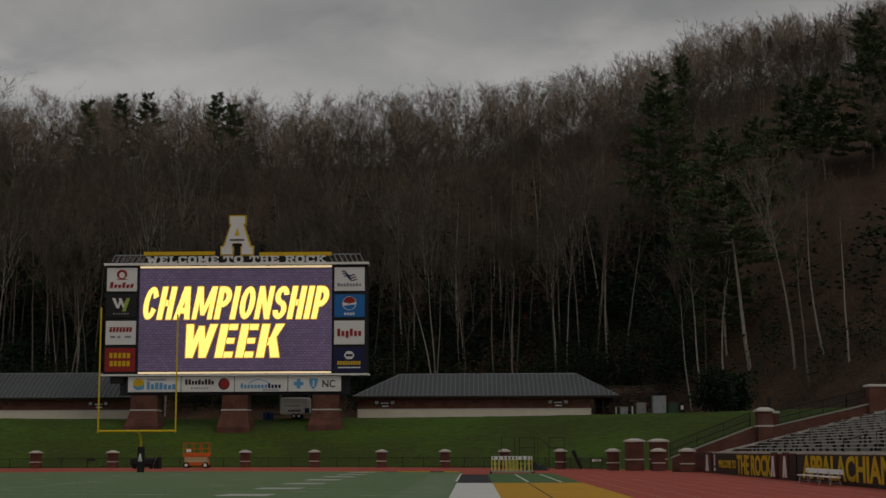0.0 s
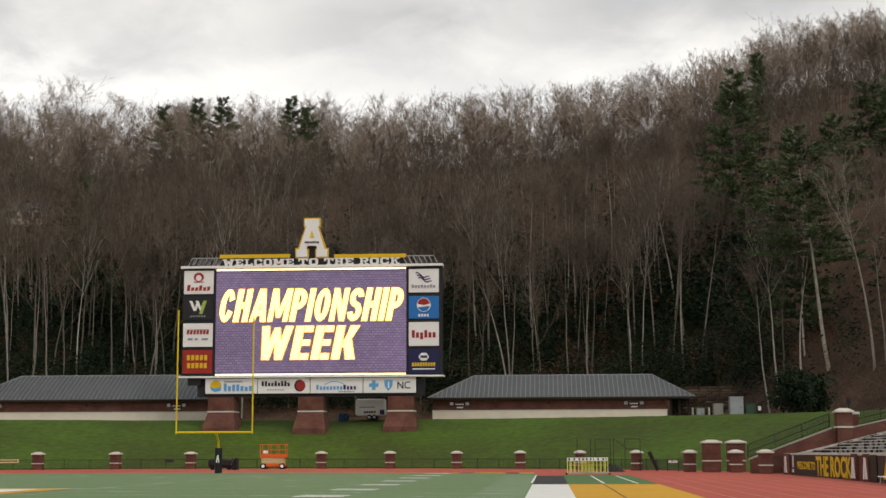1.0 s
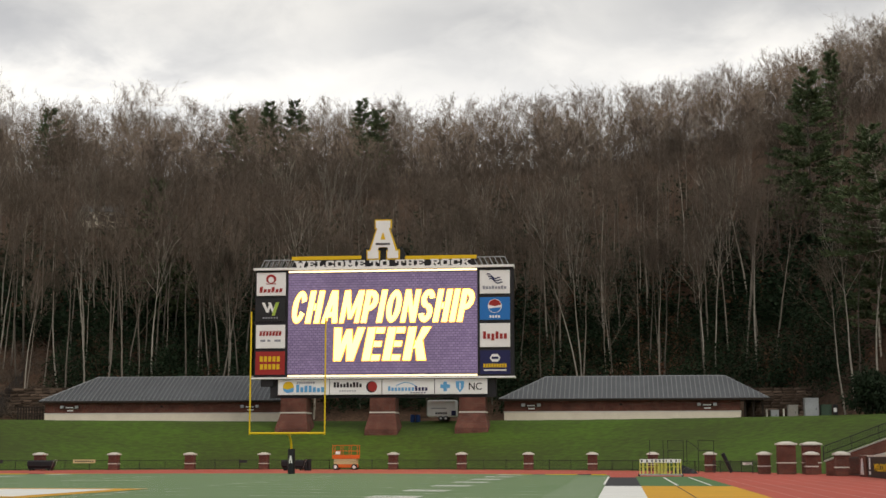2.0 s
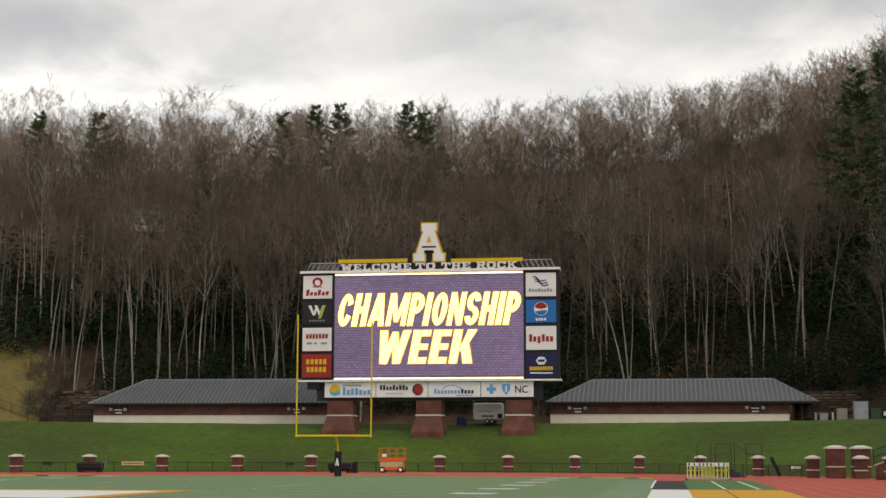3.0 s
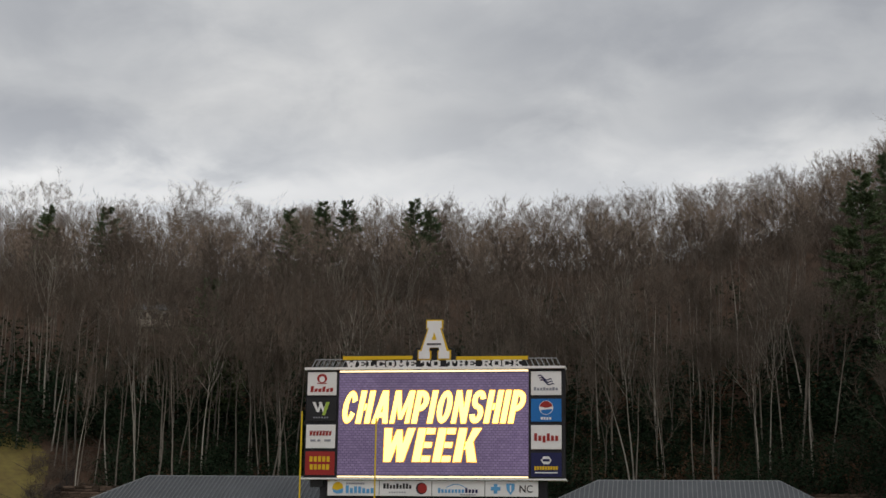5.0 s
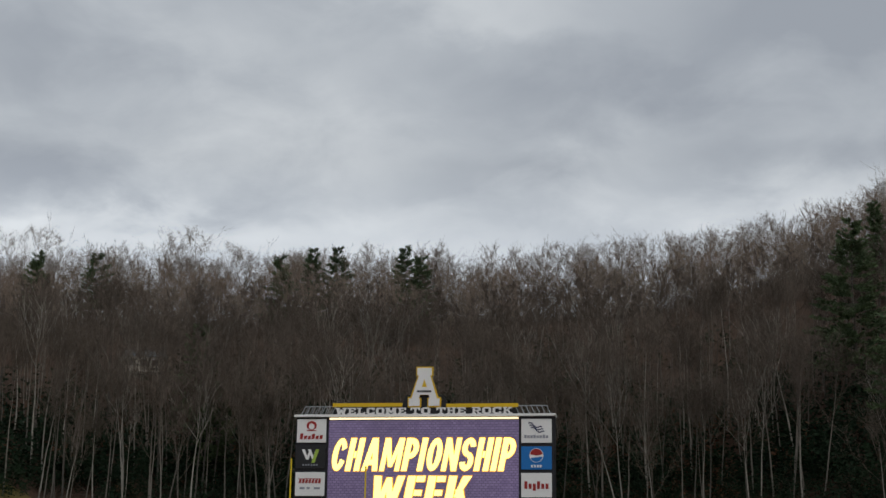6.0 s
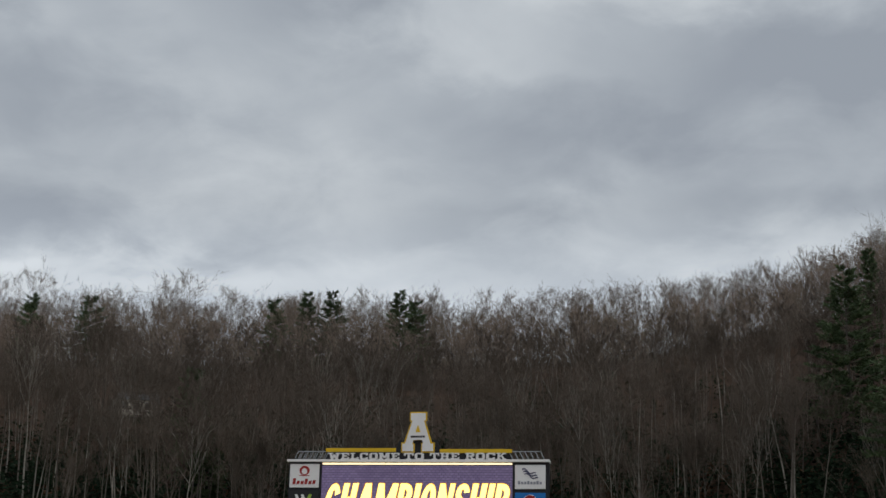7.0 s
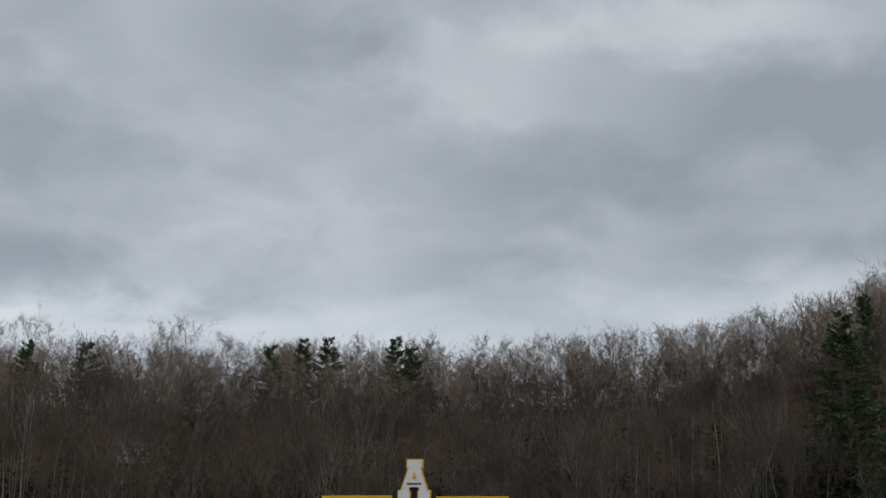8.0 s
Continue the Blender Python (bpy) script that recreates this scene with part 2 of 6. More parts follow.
M["black_metal"] = material("black_painted_steel", (0.014, 0.014, 0.015), 0.5, (0.024, 0.024, 0.026), 2.0, 30.0)
M["board_black"] = material("black_board_casing", (0.016, 0.016, 0.019), 0.55, (0.03, 0.03, 0.033), 0.4, 8.0)
M["white_metal"] = material("white_painted_steel", (0.84, 0.84, 0.83), 0.5, (0.74, 0.74, 0.72), 0.6, 9.0)
M["grey_metal"] = material("galvanised_steel", (0.42, 0.44, 0.45), 0.45, (0.3, 0.31, 0.32), 0.8, 12.0, metal=0.6)
M["yellow"] = material("yellow_enamel", (0.72, 0.50, 0.02), 0.4, (0.6, 0.4, 0.018), 0.8, 15.0)
M["sign_gold"] = material("gold_sign_paint", (0.72, 0.47, 0.02), 0.5, (0.62, 0.4, 0.02), 0.5, 9.0)
M["sign_white"] = material("white_sign_face", (0.80, 0.80, 0.79), 0.45, (0.72, 0.72, 0.71), 0.4, 7.0)
M["sign_black"] = material("black_sign_face", (0.02, 0.02, 0.022), 0.5, (0.03, 0.03, 0.032), 0.4, 7.0)
M["sign_red"] = material("red_sign_face", (0.33, 0.03, 0.026), 0.5, (0.28, 0.026, 0.023), 0.4, 7.0)
M["sign_blue"] = material("blue_sign_face", (0.02, 0.17, 0.48), 0.5, (0.018, 0.14, 0.42), 0.4, 7.0)
M["sign_navy"] = material("navy_sign_face", (0.02, 0.022, 0.085), 0.5, (0.016, 0.018, 0.07), 0.4, 7.0)
M["sign_sky"] = material("light_blue_ink", (0.12, 0.36, 0.62), 0.5, (0.1, 0.32, 0.58), 0.5, 9.0)
M["sign_green"] = material("lime_ink", (0.36, 0.5, 0.08), 0.5, (0.3, 0.44, 0.07), 0.5, 9.0)
M["sign_grey"] = material("grey_ink", (0.28, 0.29, 0.33), 0.5, (0.24, 0.25, 0.29), 0.5, 9.0)
M["screen"] = screen_material()
M["lit_text"] = material("lit_gold_text", (0.03, 0.03, 0.03), 0.5, emit=(1.0, 0.80, 0.18), emit_power=4.2)
M["lit_edge"] = material("lit_gold_edge", (0.03, 0.02, 0.02), 0.5, emit=(1.0, 0.42, 0.06), emit_power=1.5)
M["lit_strip"] = material("lit_cream_strip", (0.03, 0.03, 0.03), 0.5, emit=(1.0, 0.78, 0.48), emit_power=2.3)
M["orange"] = material("orange_machine_paint", (0.72, 0.15, 0.03), 0.45, (0.6, 0.12, 0.025), 0.9, 14.0)
M["cream"] = material("cream_machine_paint", (0.62, 0.50, 0.28), 0.5, (0.5, 0.4, 0.22), 0.9, 14.0)
M["rubber"] = material("black_rubber", (0.016, 0.016, 0.016), 0.85, (0.028, 0.028, 0.028), 2.0, 20.0)
M["pad"] = material("black_vinyl_pad", (0.012, 0.012, 0.014), 0.4, (0.02, 0.02, 0.022), 1.0, 12.0)
M["stone"] = material("rough_brown_stone", (0.125, 0.086, 0.062), 0.92, (0.05, 0.037, 0.029), 1.1, 7.0, bump=0.6, each=0.4)
M["tan"] = material("tan_sign_board", (0.56, 0.48, 0.26), 0.7, (0.45, 0.38, 0.2), 1.0, 9.0)
M["green_box"] = material("green_steel_box", (0.06, 0.10, 0.07), 0.6, (0.045, 0.08, 0.055), 0.8, 9.0)
M["hurdle_yellow"] = material("yellow_hurdle_tube", (0.72, 0.70, 0.20), 0.45, (0.55, 0.5, 0.07), 1.0, 9.0)
M["bleacher"] = material("weathered_concrete", (0.36, 0.34, 0.31), 0.9, (0.25, 0.235, 0.21), 0.4, 6.0, bump=0.1)
M["seat"] = material("aluminium_seat", (0.60, 0.60, 0.58), 0.5, (0.45, 0.45, 0.44), 0.5, 9.0, metal=0.3)
M["tarp"] = material("blue_plastic", (0.02, 0.06, 0.2), 0.5)

# ---- mesh helpers ----


def add_box(bm, x0, y0, z0, x1, y1, z1):
    v = [bm.verts.new(p) for p in ((x0, y0, z0), (x1, y0, z0), (x1, y1, z0), (x0, y1, z0), (x0, y0, z1), (x1, y0, z1), (x1, y1, z1), (x0, y1, z1))]
    for q in ((3, 2, 1, 0), (4, 5, 6, 7), (0, 1, 5, 4), (1, 2, 6, 5), (2, 3, 7, 6), (3, 0, 4, 7)):
        bm.faces.new([v[i] for i in q])
    return v


def box(x0, y0, z0, x1, y1, z1, bevel=0.0):
    bm = bmesh.new()
    add_box(bm, x0, y0, z0, x1, y1, z1)
    if bevel:
        bmesh.ops.bevel(bm, geom=list(bm.edges), offset=bevel, segments=1, affect="EDGES")
    return bm


def add_frustum(bm, a, b):
    """Joins two rectangles (x0, y0, x1, y1, z), the lower one first."""
    v = [bm.verts.new((x, y, r[4])) for r in (a, b) for x, y in ((r[0], r[1]), (r[2], r[1]), (r[2], r[3]), (r[0], r[3]))]
    for q in ((3, 2, 1, 0), (4, 5, 6, 7), (0, 1, 5, 4), (1, 2, 6, 5), (2, 3, 7, 6), (3, 0, 4, 7)):
        bm.faces.new([v[i] for i in q])


def add_tube(bm, points, radii, sides=8, caps=True):
    rings = []
    pts = [Vector(p) for p in points]
    for i, p in enumerate(pts):
        d = (pts[min(i + 1, len(pts) - 1)] - pts[max(i - 1, 0)]).normalized()
        u = d.cross(Vector((0, 0, 1)) if abs(d.z) < 0.9 else Vector((1, 0, 0))).normalized()
        w = d.cross(u)
        r = radii[i] if isinstance(radii, (list, tuple)) else radii
        rings.append([bm.verts.new(p + (u * math.cos(2 * math.pi * k / sides) + w * math.sin(2 * math.pi * k / sides)) * r) for k in range(sides)])
    for a, b in zip(rings, rings[1:]):
        for k in range(sides):
            bm.faces.new((a[k], a[(k + 1) % sides], b[(k + 1) % sides], b[k]))
    if caps:
        bm.faces.new(rings[0][::-1])
        bm.faces.new(rings[-1])


def tube(points, radii, sides=8):
    bm = bmesh.new()
    add_tube(bm, points, radii, sides)
    return bm


def add_plate(bm, outline, y0, y1):
    """A plate in the xz plane, from an outline of (x, z), between two depths."""
    a = [bm.verts.new((x, y0, z)) for x, z in outline]
    b = [bm.verts.new((x, y1, z)) for x, z in outline]
    bm.faces.new(a)
    bm.faces.new(b[::-1])
    for i in range(len(a)):
        j = (i + 1) % len(a)
        bm.faces.new((a[j], a[i], b[i], b[j]))


def plate(outline, y0, y1):
    bm = bmesh.new()
    add_plate(bm, outline, y0, y1)
    return bm


def ellipse(cx, cz, rx, rz, n=24, a0=0.0, a1=360.0):
    return [(cx + rx * math.cos(radians(a0 + (a1 - a0) * i / n)), cz + rz * math.sin(radians(a0 + (a1 - a0) * i / n))) for i in range(n if a1 - a0 >= 360 else n + 1)]


def mesh_of(name, bm, mat):
    bmesh.ops.recalc_face_normals(bm, faces=bm.faces)
    me = bpy.data.meshes.new(name)
    bm.to_mesh(me)
    bm.free()
    for one in mat if isinstance(mat, (list, tuple)) else [mat]:
        me.materials.append(one)
    return me


def part(name, bm, mat, parent=None, label=""):
    """Links a bmesh, or a finished mesh, as one object under its parent."""
    me = bm if isinstance(bm, bpy.types.Mesh) else mesh_of(name, bm, mat)
    ob = new(name, me)
    ob.parent = parent
    return tagged(ob, label)


def thing(name, at, label, category, group="", turn=0.0):
    ob = new(name)
    ob.empty_display_size = 0.2
    ob.matrix_basis = pose(*at, 0, 0, turn)
    return tagged(ob, label, category, group)


def lettering(text, width, height, depth, weight=0.0, shear=0.0, spacing=1.0, cap=0.688):
    """The mesh of a word in the xz plane, of exactly that width and height, its lower left corner at the origin, its face towards -y."""
    cu = bpy.data.curves.new("lettering", "FONT")
    cu.body, cu.offset, cu.shear, cu.space_character, cu.extrude = text, weight, shear, spacing, 0.05
    cu.resolution_u = 3
    ob = new("lettering", cu)
    bpy.context.view_layer.update()
    me = bpy.data.meshes.new_from_object(ob.evaluated_get(bpy.context.evaluated_depsgraph_get()))
    bpy.data.objects.remove(ob)
    bpy.data.curves.remove(cu)
    co = np.empty(len(me.vertices) * 3)
    me.vertices.foreach_get("co", co)
    co = co.reshape(-1, 3)
    co[:, 1] = np.clip(co[:, 1], -weight, cap + weight)     # no spikes past the cap height
    lo, hi = co.min(0), co.max(0)
    res = np.empty_like(co)
    res[:, 0] = (co[:, 0] - lo[0]) / (hi[0] - lo[0]) * width
    res[:, 2] = (co[:, 1] - lo[1]) / (hi[1] - lo[1]) * height
    res[:, 1] = (0.05 - co[:, 2]) / 0.1 * depth - depth
    me.vertices.foreach_set("co", res.ravel())
    me.update()
    me.materials.clear()
    return me


def word(name, text, at, width, height, depth, mat, parent, weight=0.0, shear=0.0, spacing=1.0, label="", turn=0.0):
    me = lettering(text, width, height, depth, weight, shear, spacing)
    me.name = name
    me.materials.append(mat)
    ob = part(name, me, mat, parent, label)
    ob.matrix_basis = pose(*at, 0, 0, turn)
    return ob

# ---- the lie of the land ----
TRACK_X, TRACK_Y, FENCE_R = -28.5, 108.0, 45.0      # the fence's curve at the far end of the stadium
AZ = [-34, -26, -22, -16, -11, -4, 0, 3, 6, 10, 14, 18, 24]                                              # degrees
SKYLINE = [0.212, 0.216, 0.222, 0.227, 0.231, 0.236, 0.240, 0.249, 0.262, 0.279, 0.289, 0.290, 0.285]     # slope of sight to the tree tops
KNOLL_SLOPE = [0.0216, 0.0399, 0.0546, 0.0628, 0.0678, 0.0747, 0.0809, 0.0895]        # slope of sight, and how far east the grassy knoll reaches
KNOLL_AZ = [-23.95, -23.92, -23.80, -23.74, -24.08, -24.96, -26.40, -28.42]
FOOT = [196, 199, 203, 206, 205, 205, 206, 205, 201, 178, 158, 148, 138]                                 # range of the hill's foot
RIDGE_RANGE, TREE = 318.0, 13.2


def hill_at(az, r):
    """Height of the wooded hill over the terrace at an azimuth in degrees and a range."""
    foot, sky = float(np.interp(az, AZ, FOOT)), float(np.interp(az, AZ, SKYLINE))
    ridge = EYE_Z + sky * RIDGE_RANGE - TREE - 5.6
    if r <= foot:
        return 0.0
    span, d = RIDGE_RANGE - foot, r - foot               # steep at the foot, as flat as the line of sight at the ridge
    bumps = 0.6 * noise.noise((az * 0.5, r * 0.06, 0.3)) * min(1.0, d / 8)
    if d < span:
        start = 2 * ridge / span - sky
        return start * d + (sky - start) * d * d / (2 * span) + bumps + 1.3 * noise.noise((az * 1.1, 7.7, 0.0)) * (d / span) ** 2
    return max(0.0, ridge + 1.3 * noise.noise((az * 1.1, 7.7, 0.0)) - 0.1 * (r - RIDGE_RANGE) ** 1.2 * 0.5)


def ground_z(x, y):
    r, az = math.hypot(x, y), math.degrees(math.atan2(x, y))
    if y < 20 or abs(az) > 75:
        return 0.0
    fade = min(1.0, max(0.0, (75 - abs(az)) / 30))
    s = math.hypot(x - TRACK_X, y - TRACK_Y) - FENCE_R - 1.6
    if y < TRACK_Y:
        s = abs(x - TRACK_X) - FENCE_R - 1.6
    u = min(1.0, max(0.0, s / 24.0))
    berm = 5.6 * (0.85 * u + 0.15 * u * u * (3 - 2 * u))
    if x > 16 and y < 113:
        berm = 0.0
    return (berm + hill_at(az, r)) * fade


def build_ground():
    azs = sorted(set([*range(-180, -36, 6), *[a * 0.5 for a in range(-72, -56)], *[a * 0.1 for a in range(-280, -220)], *[a * 0.5 for a in range(-44, 61)], *range(30, 180, 6)]))
    rs = [0, 20, 45, 70, 90, 100, 106, *range(110, 196, 2), *[196 + 0.5 * k for k in range(70)], *range(231, 352, 2), 365, 385, 410, 460, 600, 900, 1500, 3000]
    bm = bmesh.new()
    grid = []
    for r in rs:
        grid.append([bm.verts.new((r * math.sin(radians(a)), r * math.cos(radians(a)), ground_z(r * math.sin(radians(a)), r * math.cos(radians(a))) if r else 0)) for a in azs] if r else [bm.verts.new((0, 0, 0))])
    n = len(azs)
    for i in range(1, len(rs)):
        for k in range(n):
            k2 = (k + 1) % n
            f = bm.faces.new((grid[0][0], grid[1][k], grid[1][k2])) if i == 1 else bm.faces.new((grid[i - 1][k], grid[i][k], grid[i][k2], grid[i - 1][k2]))
            az, r = azs[k], rs[i]
            foot = float(np.interp(az, AZ, FOOT))
            f.material_index = 0
            if -36 < az < 30 and r > foot - (1 if az < 4 else 6):
                f.material_index = 1
                sight = (grid[i][k].co.z - EYE_Z) / r
                if sight < KNOLL_SLOPE[-1] and r < 226 and az < float(np.interp(sight, KNOLL_SLOPE, KNOLL_AZ)) + 0.1 * noise.noise((az * 3, r * 0.5, 0)):
                    f.material_index = 2
            if r > 460 or az <= -36 or az >= 30:
                f.material_index = 3
            f.smooth = True
    ob = part("ground", bm, [M["grass"], M["litter"], M["dry_grass"], M["far_ground"]])
    tagged(ob, "mown grass bank below a leaf-strewn wooded hillside", "ground", kind="structure")


build_ground()


def sheet(name, label, x0, y0, x1, y1, z, mat, category="field", kind="structure", thick=0.006, parent=None):
    ob = part(name, box(x0, y0, z - thick, x1, y1, z), mat, parent)
    if parent is None:
        tagged(ob, label, category, kind=kind)
    return ob


def build_track():
    bm = bmesh.new()
    outline = [(18.2, -40), (18.2, TRACK_Y)]
    outline += [(TRACK_X + (FENCE_R + 1.2) * math.cos(radians(a)), TRACK_Y + (FENCE_R + 1.2) * math.sin(radians(a))) for a in range(0, 181, 4)]
    outline += [(TRACK_X - FENCE_R - 1.2, -40)]
    bot = [bm.verts.new((x, y, 0.004)) for x, y in outline]
    top = [bm.verts.new((x, y, 0.02)) for x, y in outline]
    bm.faces.new(top)
    for i in range(len(top)):
        j = (i + 1) % len(top)
        bm.faces.new((bot[i], bot[j], top[j], top[i]))
    track = tagged(part("running_track", bm, M["track"]), "faded red rubber running track with white lane lines", "running track", kind="structure")
    for k in range(9):
        r = 35.0 + 1.22 * k
        pts = [(TRACK_X + r, -30.0)] + [(TRACK_X + r * math.cos(radians(a)), 96.0 + r * 1.12 * math.sin(radians(a))) for a in range(0, 181, 5)] + [(TRACK_X - r, -30.0)]
        lb = bmesh.new()
        prev = None
        for i, p in enumerate(pts):
            q = Vector(pts[min(i + 1, len(pts) - 1)]) - Vector(pts[max(i - 1, 0)])
            q = Vector((-q.y, q.x)).normalized() * 0.035
            pair = (lb.verts.new((p[0] + q.x, p[1] + q.y, 0.026)), lb.verts.new((p[0] - q.x, p[1] - q.y, 0.026)))
            if prev:
                lb.faces.new((prev[0], prev[1], pair[1], pair[0]))
            prev = pair
        part("lane_line", lb, M["lane_paint"], track)


build_track()

# ---- the playing field: 48.8 m wide, its far end line at y = 108, slightly crowned ----
FIELD_X0, FIELD_X1, END_Y = -49.7, -0.9, 108.0


def crown(x):
    u = (x - (FIELD_X0 + FIELD_X1) / 2) / 24.4
    return 0.045 + 0.12 * max(0.0, 1 - u * u)


def draped(x0, y0, x1, y1, lift=0.012, n=16):
    """A flat patch that follows the field's crown."""
    bm = bmesh.new()
    n = max(1, int(n * abs(x1 - x0) / 48) + 1)
    rows = []
    for i in range(n + 1):
        x = x0 + (x1 - x0) * i / n
        rows.append((bm.verts.new((x, y0, crown(x) + lift)), bm.verts.new((x, y1, crown(x) + lift))))
    for a, b in zip(rows, rows[1:]):
        bm.faces.new((a[0], b[0], b[1], a[1]))
    return bm


field = tagged(part("playing_field", draped(FIELD_X0 - 6, -12, FIELD_X1, END_Y + 4, 0.0, 30), M["turf"]), "green artificial turf football field with white yard numbers", "football field", kind="structure")
apron = sheet("turf_apron", "green artificial turf strip beside the sideline", 0.9, -12, 5.45, 106.0, 0.045, M["turf_apron"])
part("faded_band", draped(-2.9, -12, -1.0, 101.0, 0.008), M["faded_turf"], field, "paler worn turf")
sideline = sheet("sideline", "broad white painted sideline strip", -0.9, -12, 0.9, 74.8, 0.05, M["white_paint"])
part("black_panel", box(-0.9, 74.8, 0.03, 0.9, 101.5, 0.05), M["black_paint"], sideline, "black painted stretch of the strip")
part("edge_line", box(-1.02, 78.5, 0.03, -0.9, 104.0, 0.056), M["white_paint"], sideline)
sheet("team_area", "gold painted team area beside the sideline", 0.9, -12, 5.4, 74.6, 0.056, M["gold_paint"])
for x in (2.7, 4.4):
    part("coach_line", box(x, 76.6, 0.03, x + 0.12, 101.5, 0.054), M["white_paint"], apron)
part("seam_line", box(2.62, -10, 0.04, 2.68, 76.4, 0.060), M["black_paint"], apron)
for k in range(-2, 7):
    y = END_Y - 9.144 - 9.144 * (k + 1)
    for side in (0, 1):
        x = FIELD_X1 - 8.2 if side == 0 else FIELD_X0 + 6.4
        for j in (0, 1):
            part("yard_number", draped(x, y + 0.35 - 1.5 * j, x + 1.83, y + 1.2 - 1.5 * j), M["white_paint"], field)
for k in range(0, 22):
    y = END_Y - 9.144 - 4.572 * k
    part("yard_line", draped(FIELD_X0, y, FIELD_X1, y + 0.1), M["white_paint"], field)
for hx in (-19.6, -31.4):
    bm = bmesh.new()
    for k in range(110):
        hy = END_Y - 9.144 - 0.9144 * k
        v = [bm.verts.new((a, b, crown(a) + 0.012)) for a, b in ((hx, hy), (hx + 0.6, hy), (hx + 0.6, hy + 0.1), (hx, hy + 0.1))]
        bm.faces.new(v)
    part("hash_marks", bm, M["white_paint"], field)
part("field_logo", draped(-34, 48.5, -20.2, 62.0, 0.016), M["gold_paint"], field, "gold painted mark")
part("field_logo_inner", draped(-33, 50.0, -21.2, 60.6, 0.022), M["white_paint"], field, "white painted mark")

# ---- the low curb of yellow and black boards past the end line ----
curb = tagged(new("end_curb"), "low curb of yellow and black boards past the end line", "curb", kind="structure")
x, k = -58.0, 0
random.seed(11)
while x < -1.5:
    w = random.choice((2.4, 3.4, 4.6)) if k % 2 == 0 else random.choice((1.0, 1.4))
    part("board", box(x, END_Y + 4.05, 0.02, min(x + w, -1.2), END_Y + 4.3, 0.12 if k % 2 == 0 else 0.11), M["yellow"] if k % 2 == 0 else M["black_paint"], curb)
    x += w + 0.02
    k += 1

# ---- the wooded hill ----


class Strands:
    """Collects triangles for trunks, limbs and twigs as plain lists."""

    def __init__(self):
        self.v, self.f = [], []

    def limb(self, pts, radii, sides):
        base = len(self.v)
        for i, p in enumerate(pts):
            d = (pts[min(i + 1, len(pts) - 1)] - pts[max(i - 1, 0)]).normalized()
            u = d.cross(Vector((0.3, 0.2, 1)) if abs(d.z) < 0.9 else Vector((1, 0.1, 0))).normalized()
            w = d.cross(u)
            for k in range(sides):
                a = 2 * math.pi * k / sides
                self.v.append(p + (u * math.cos(a) + w * math.sin(a)) * radii[i])
        for i in range(len(pts) - 1):
            for k in range(sides):
                a, b = base + i * sides + k, base + i * sides + (k + 1) % sides
                self.f += [(a, b, b + sides), (a, b + sides, a + sides)]

    def blade(self, p, d, length, width):
        side = d.cross(Vector((random.uniform(-1, 1), random.uniform(-1, 1), random.uniform(-1, 1))))
        side = side.normalized() * width * 0.5 if side.length > 1e-4 else Vector((width * 0.5, 0, 0))
        b = len(self.v)
        self.v += [p - side, p + side, p + d * length]
        self.f.append((b, b + 1, b + 2))

    def leaf(self, p, d, length, width):
        side = d.cross(Vector((random.uniform(-1, 1), random.uniform(-1, 1), random.uniform(-1, 1))))
        side = side.normalized() * width * 0.5 if side.length > 1e-4 else Vector((width * 0.5, 0, 0))
        b = len(self.v)
        self.v += [p, p + d * length * 0.5 + side, p + d * length, p + d * length * 0.5 - side]
        self.f += [(b, b + 1, b + 2), (b, b + 2, b + 3)]

    def arrays(self):
        return np.array([tuple(p) for p in self.v], dtype=np.float32), np.array(self.f, dtype=np.int32)


def fast_mesh(name, v, f, mats, index=None):
    me = bpy.data.meshes.new(name)
    me.vertices.add(len(v))
    me.vertices.foreach_set("co", np.ascontiguousarray(v, dtype=np.float32).ravel())
    me.loops.add(len(f) * 3)
    me.loops.foreach_set("vertex_index", np.ascontiguousarray(f, dtype=np.int32).ravel())
    me.polygons.add(len(f))
    me.polygons.foreach_set("loop_start", np.arange(0, len(f) * 3, 3, dtype=np.int32))
    for m in mats:
        me.materials.append(m)
    if index is not None:
        me.polygons.foreach_set("material_index", np.ascontiguousarray(index, dtype=np.int32))
    me.update(calc_edges=True)
    return me


# where the limbs start, limbs, boughs a limb, branches a bough, twigs a branch, twig width, trunk radius
TREE_FORMS = {"near": (0.57, 9, 5, 4, 7, 0.028, 0.145), "inner": (0.46, 7, 4, 3, 6, 0.060, 0.13),
              "ridge": (0.30, 8, 4, 3, 5, 0.060, 0.10), "fine": (0.34, 9, 5, 4, 7, 0.030, 0.10), "small": (0.06, 6, 4, 3, 7, 0.13, 0.06)}


def turned(d, angle):
    """A direction turned by an angle in degrees towards a random side."""
    side = d.cross(Vector((random.uniform(-1, 1), random.uniform(-1, 1), random.uniform(-1, 1))))
    side = side.normalized() if side.length > 1e-3 else Vector((1, 0, 0))
    return (d * math.cos(radians(angle)) + side * math.sin(radians(angle))).normalized()


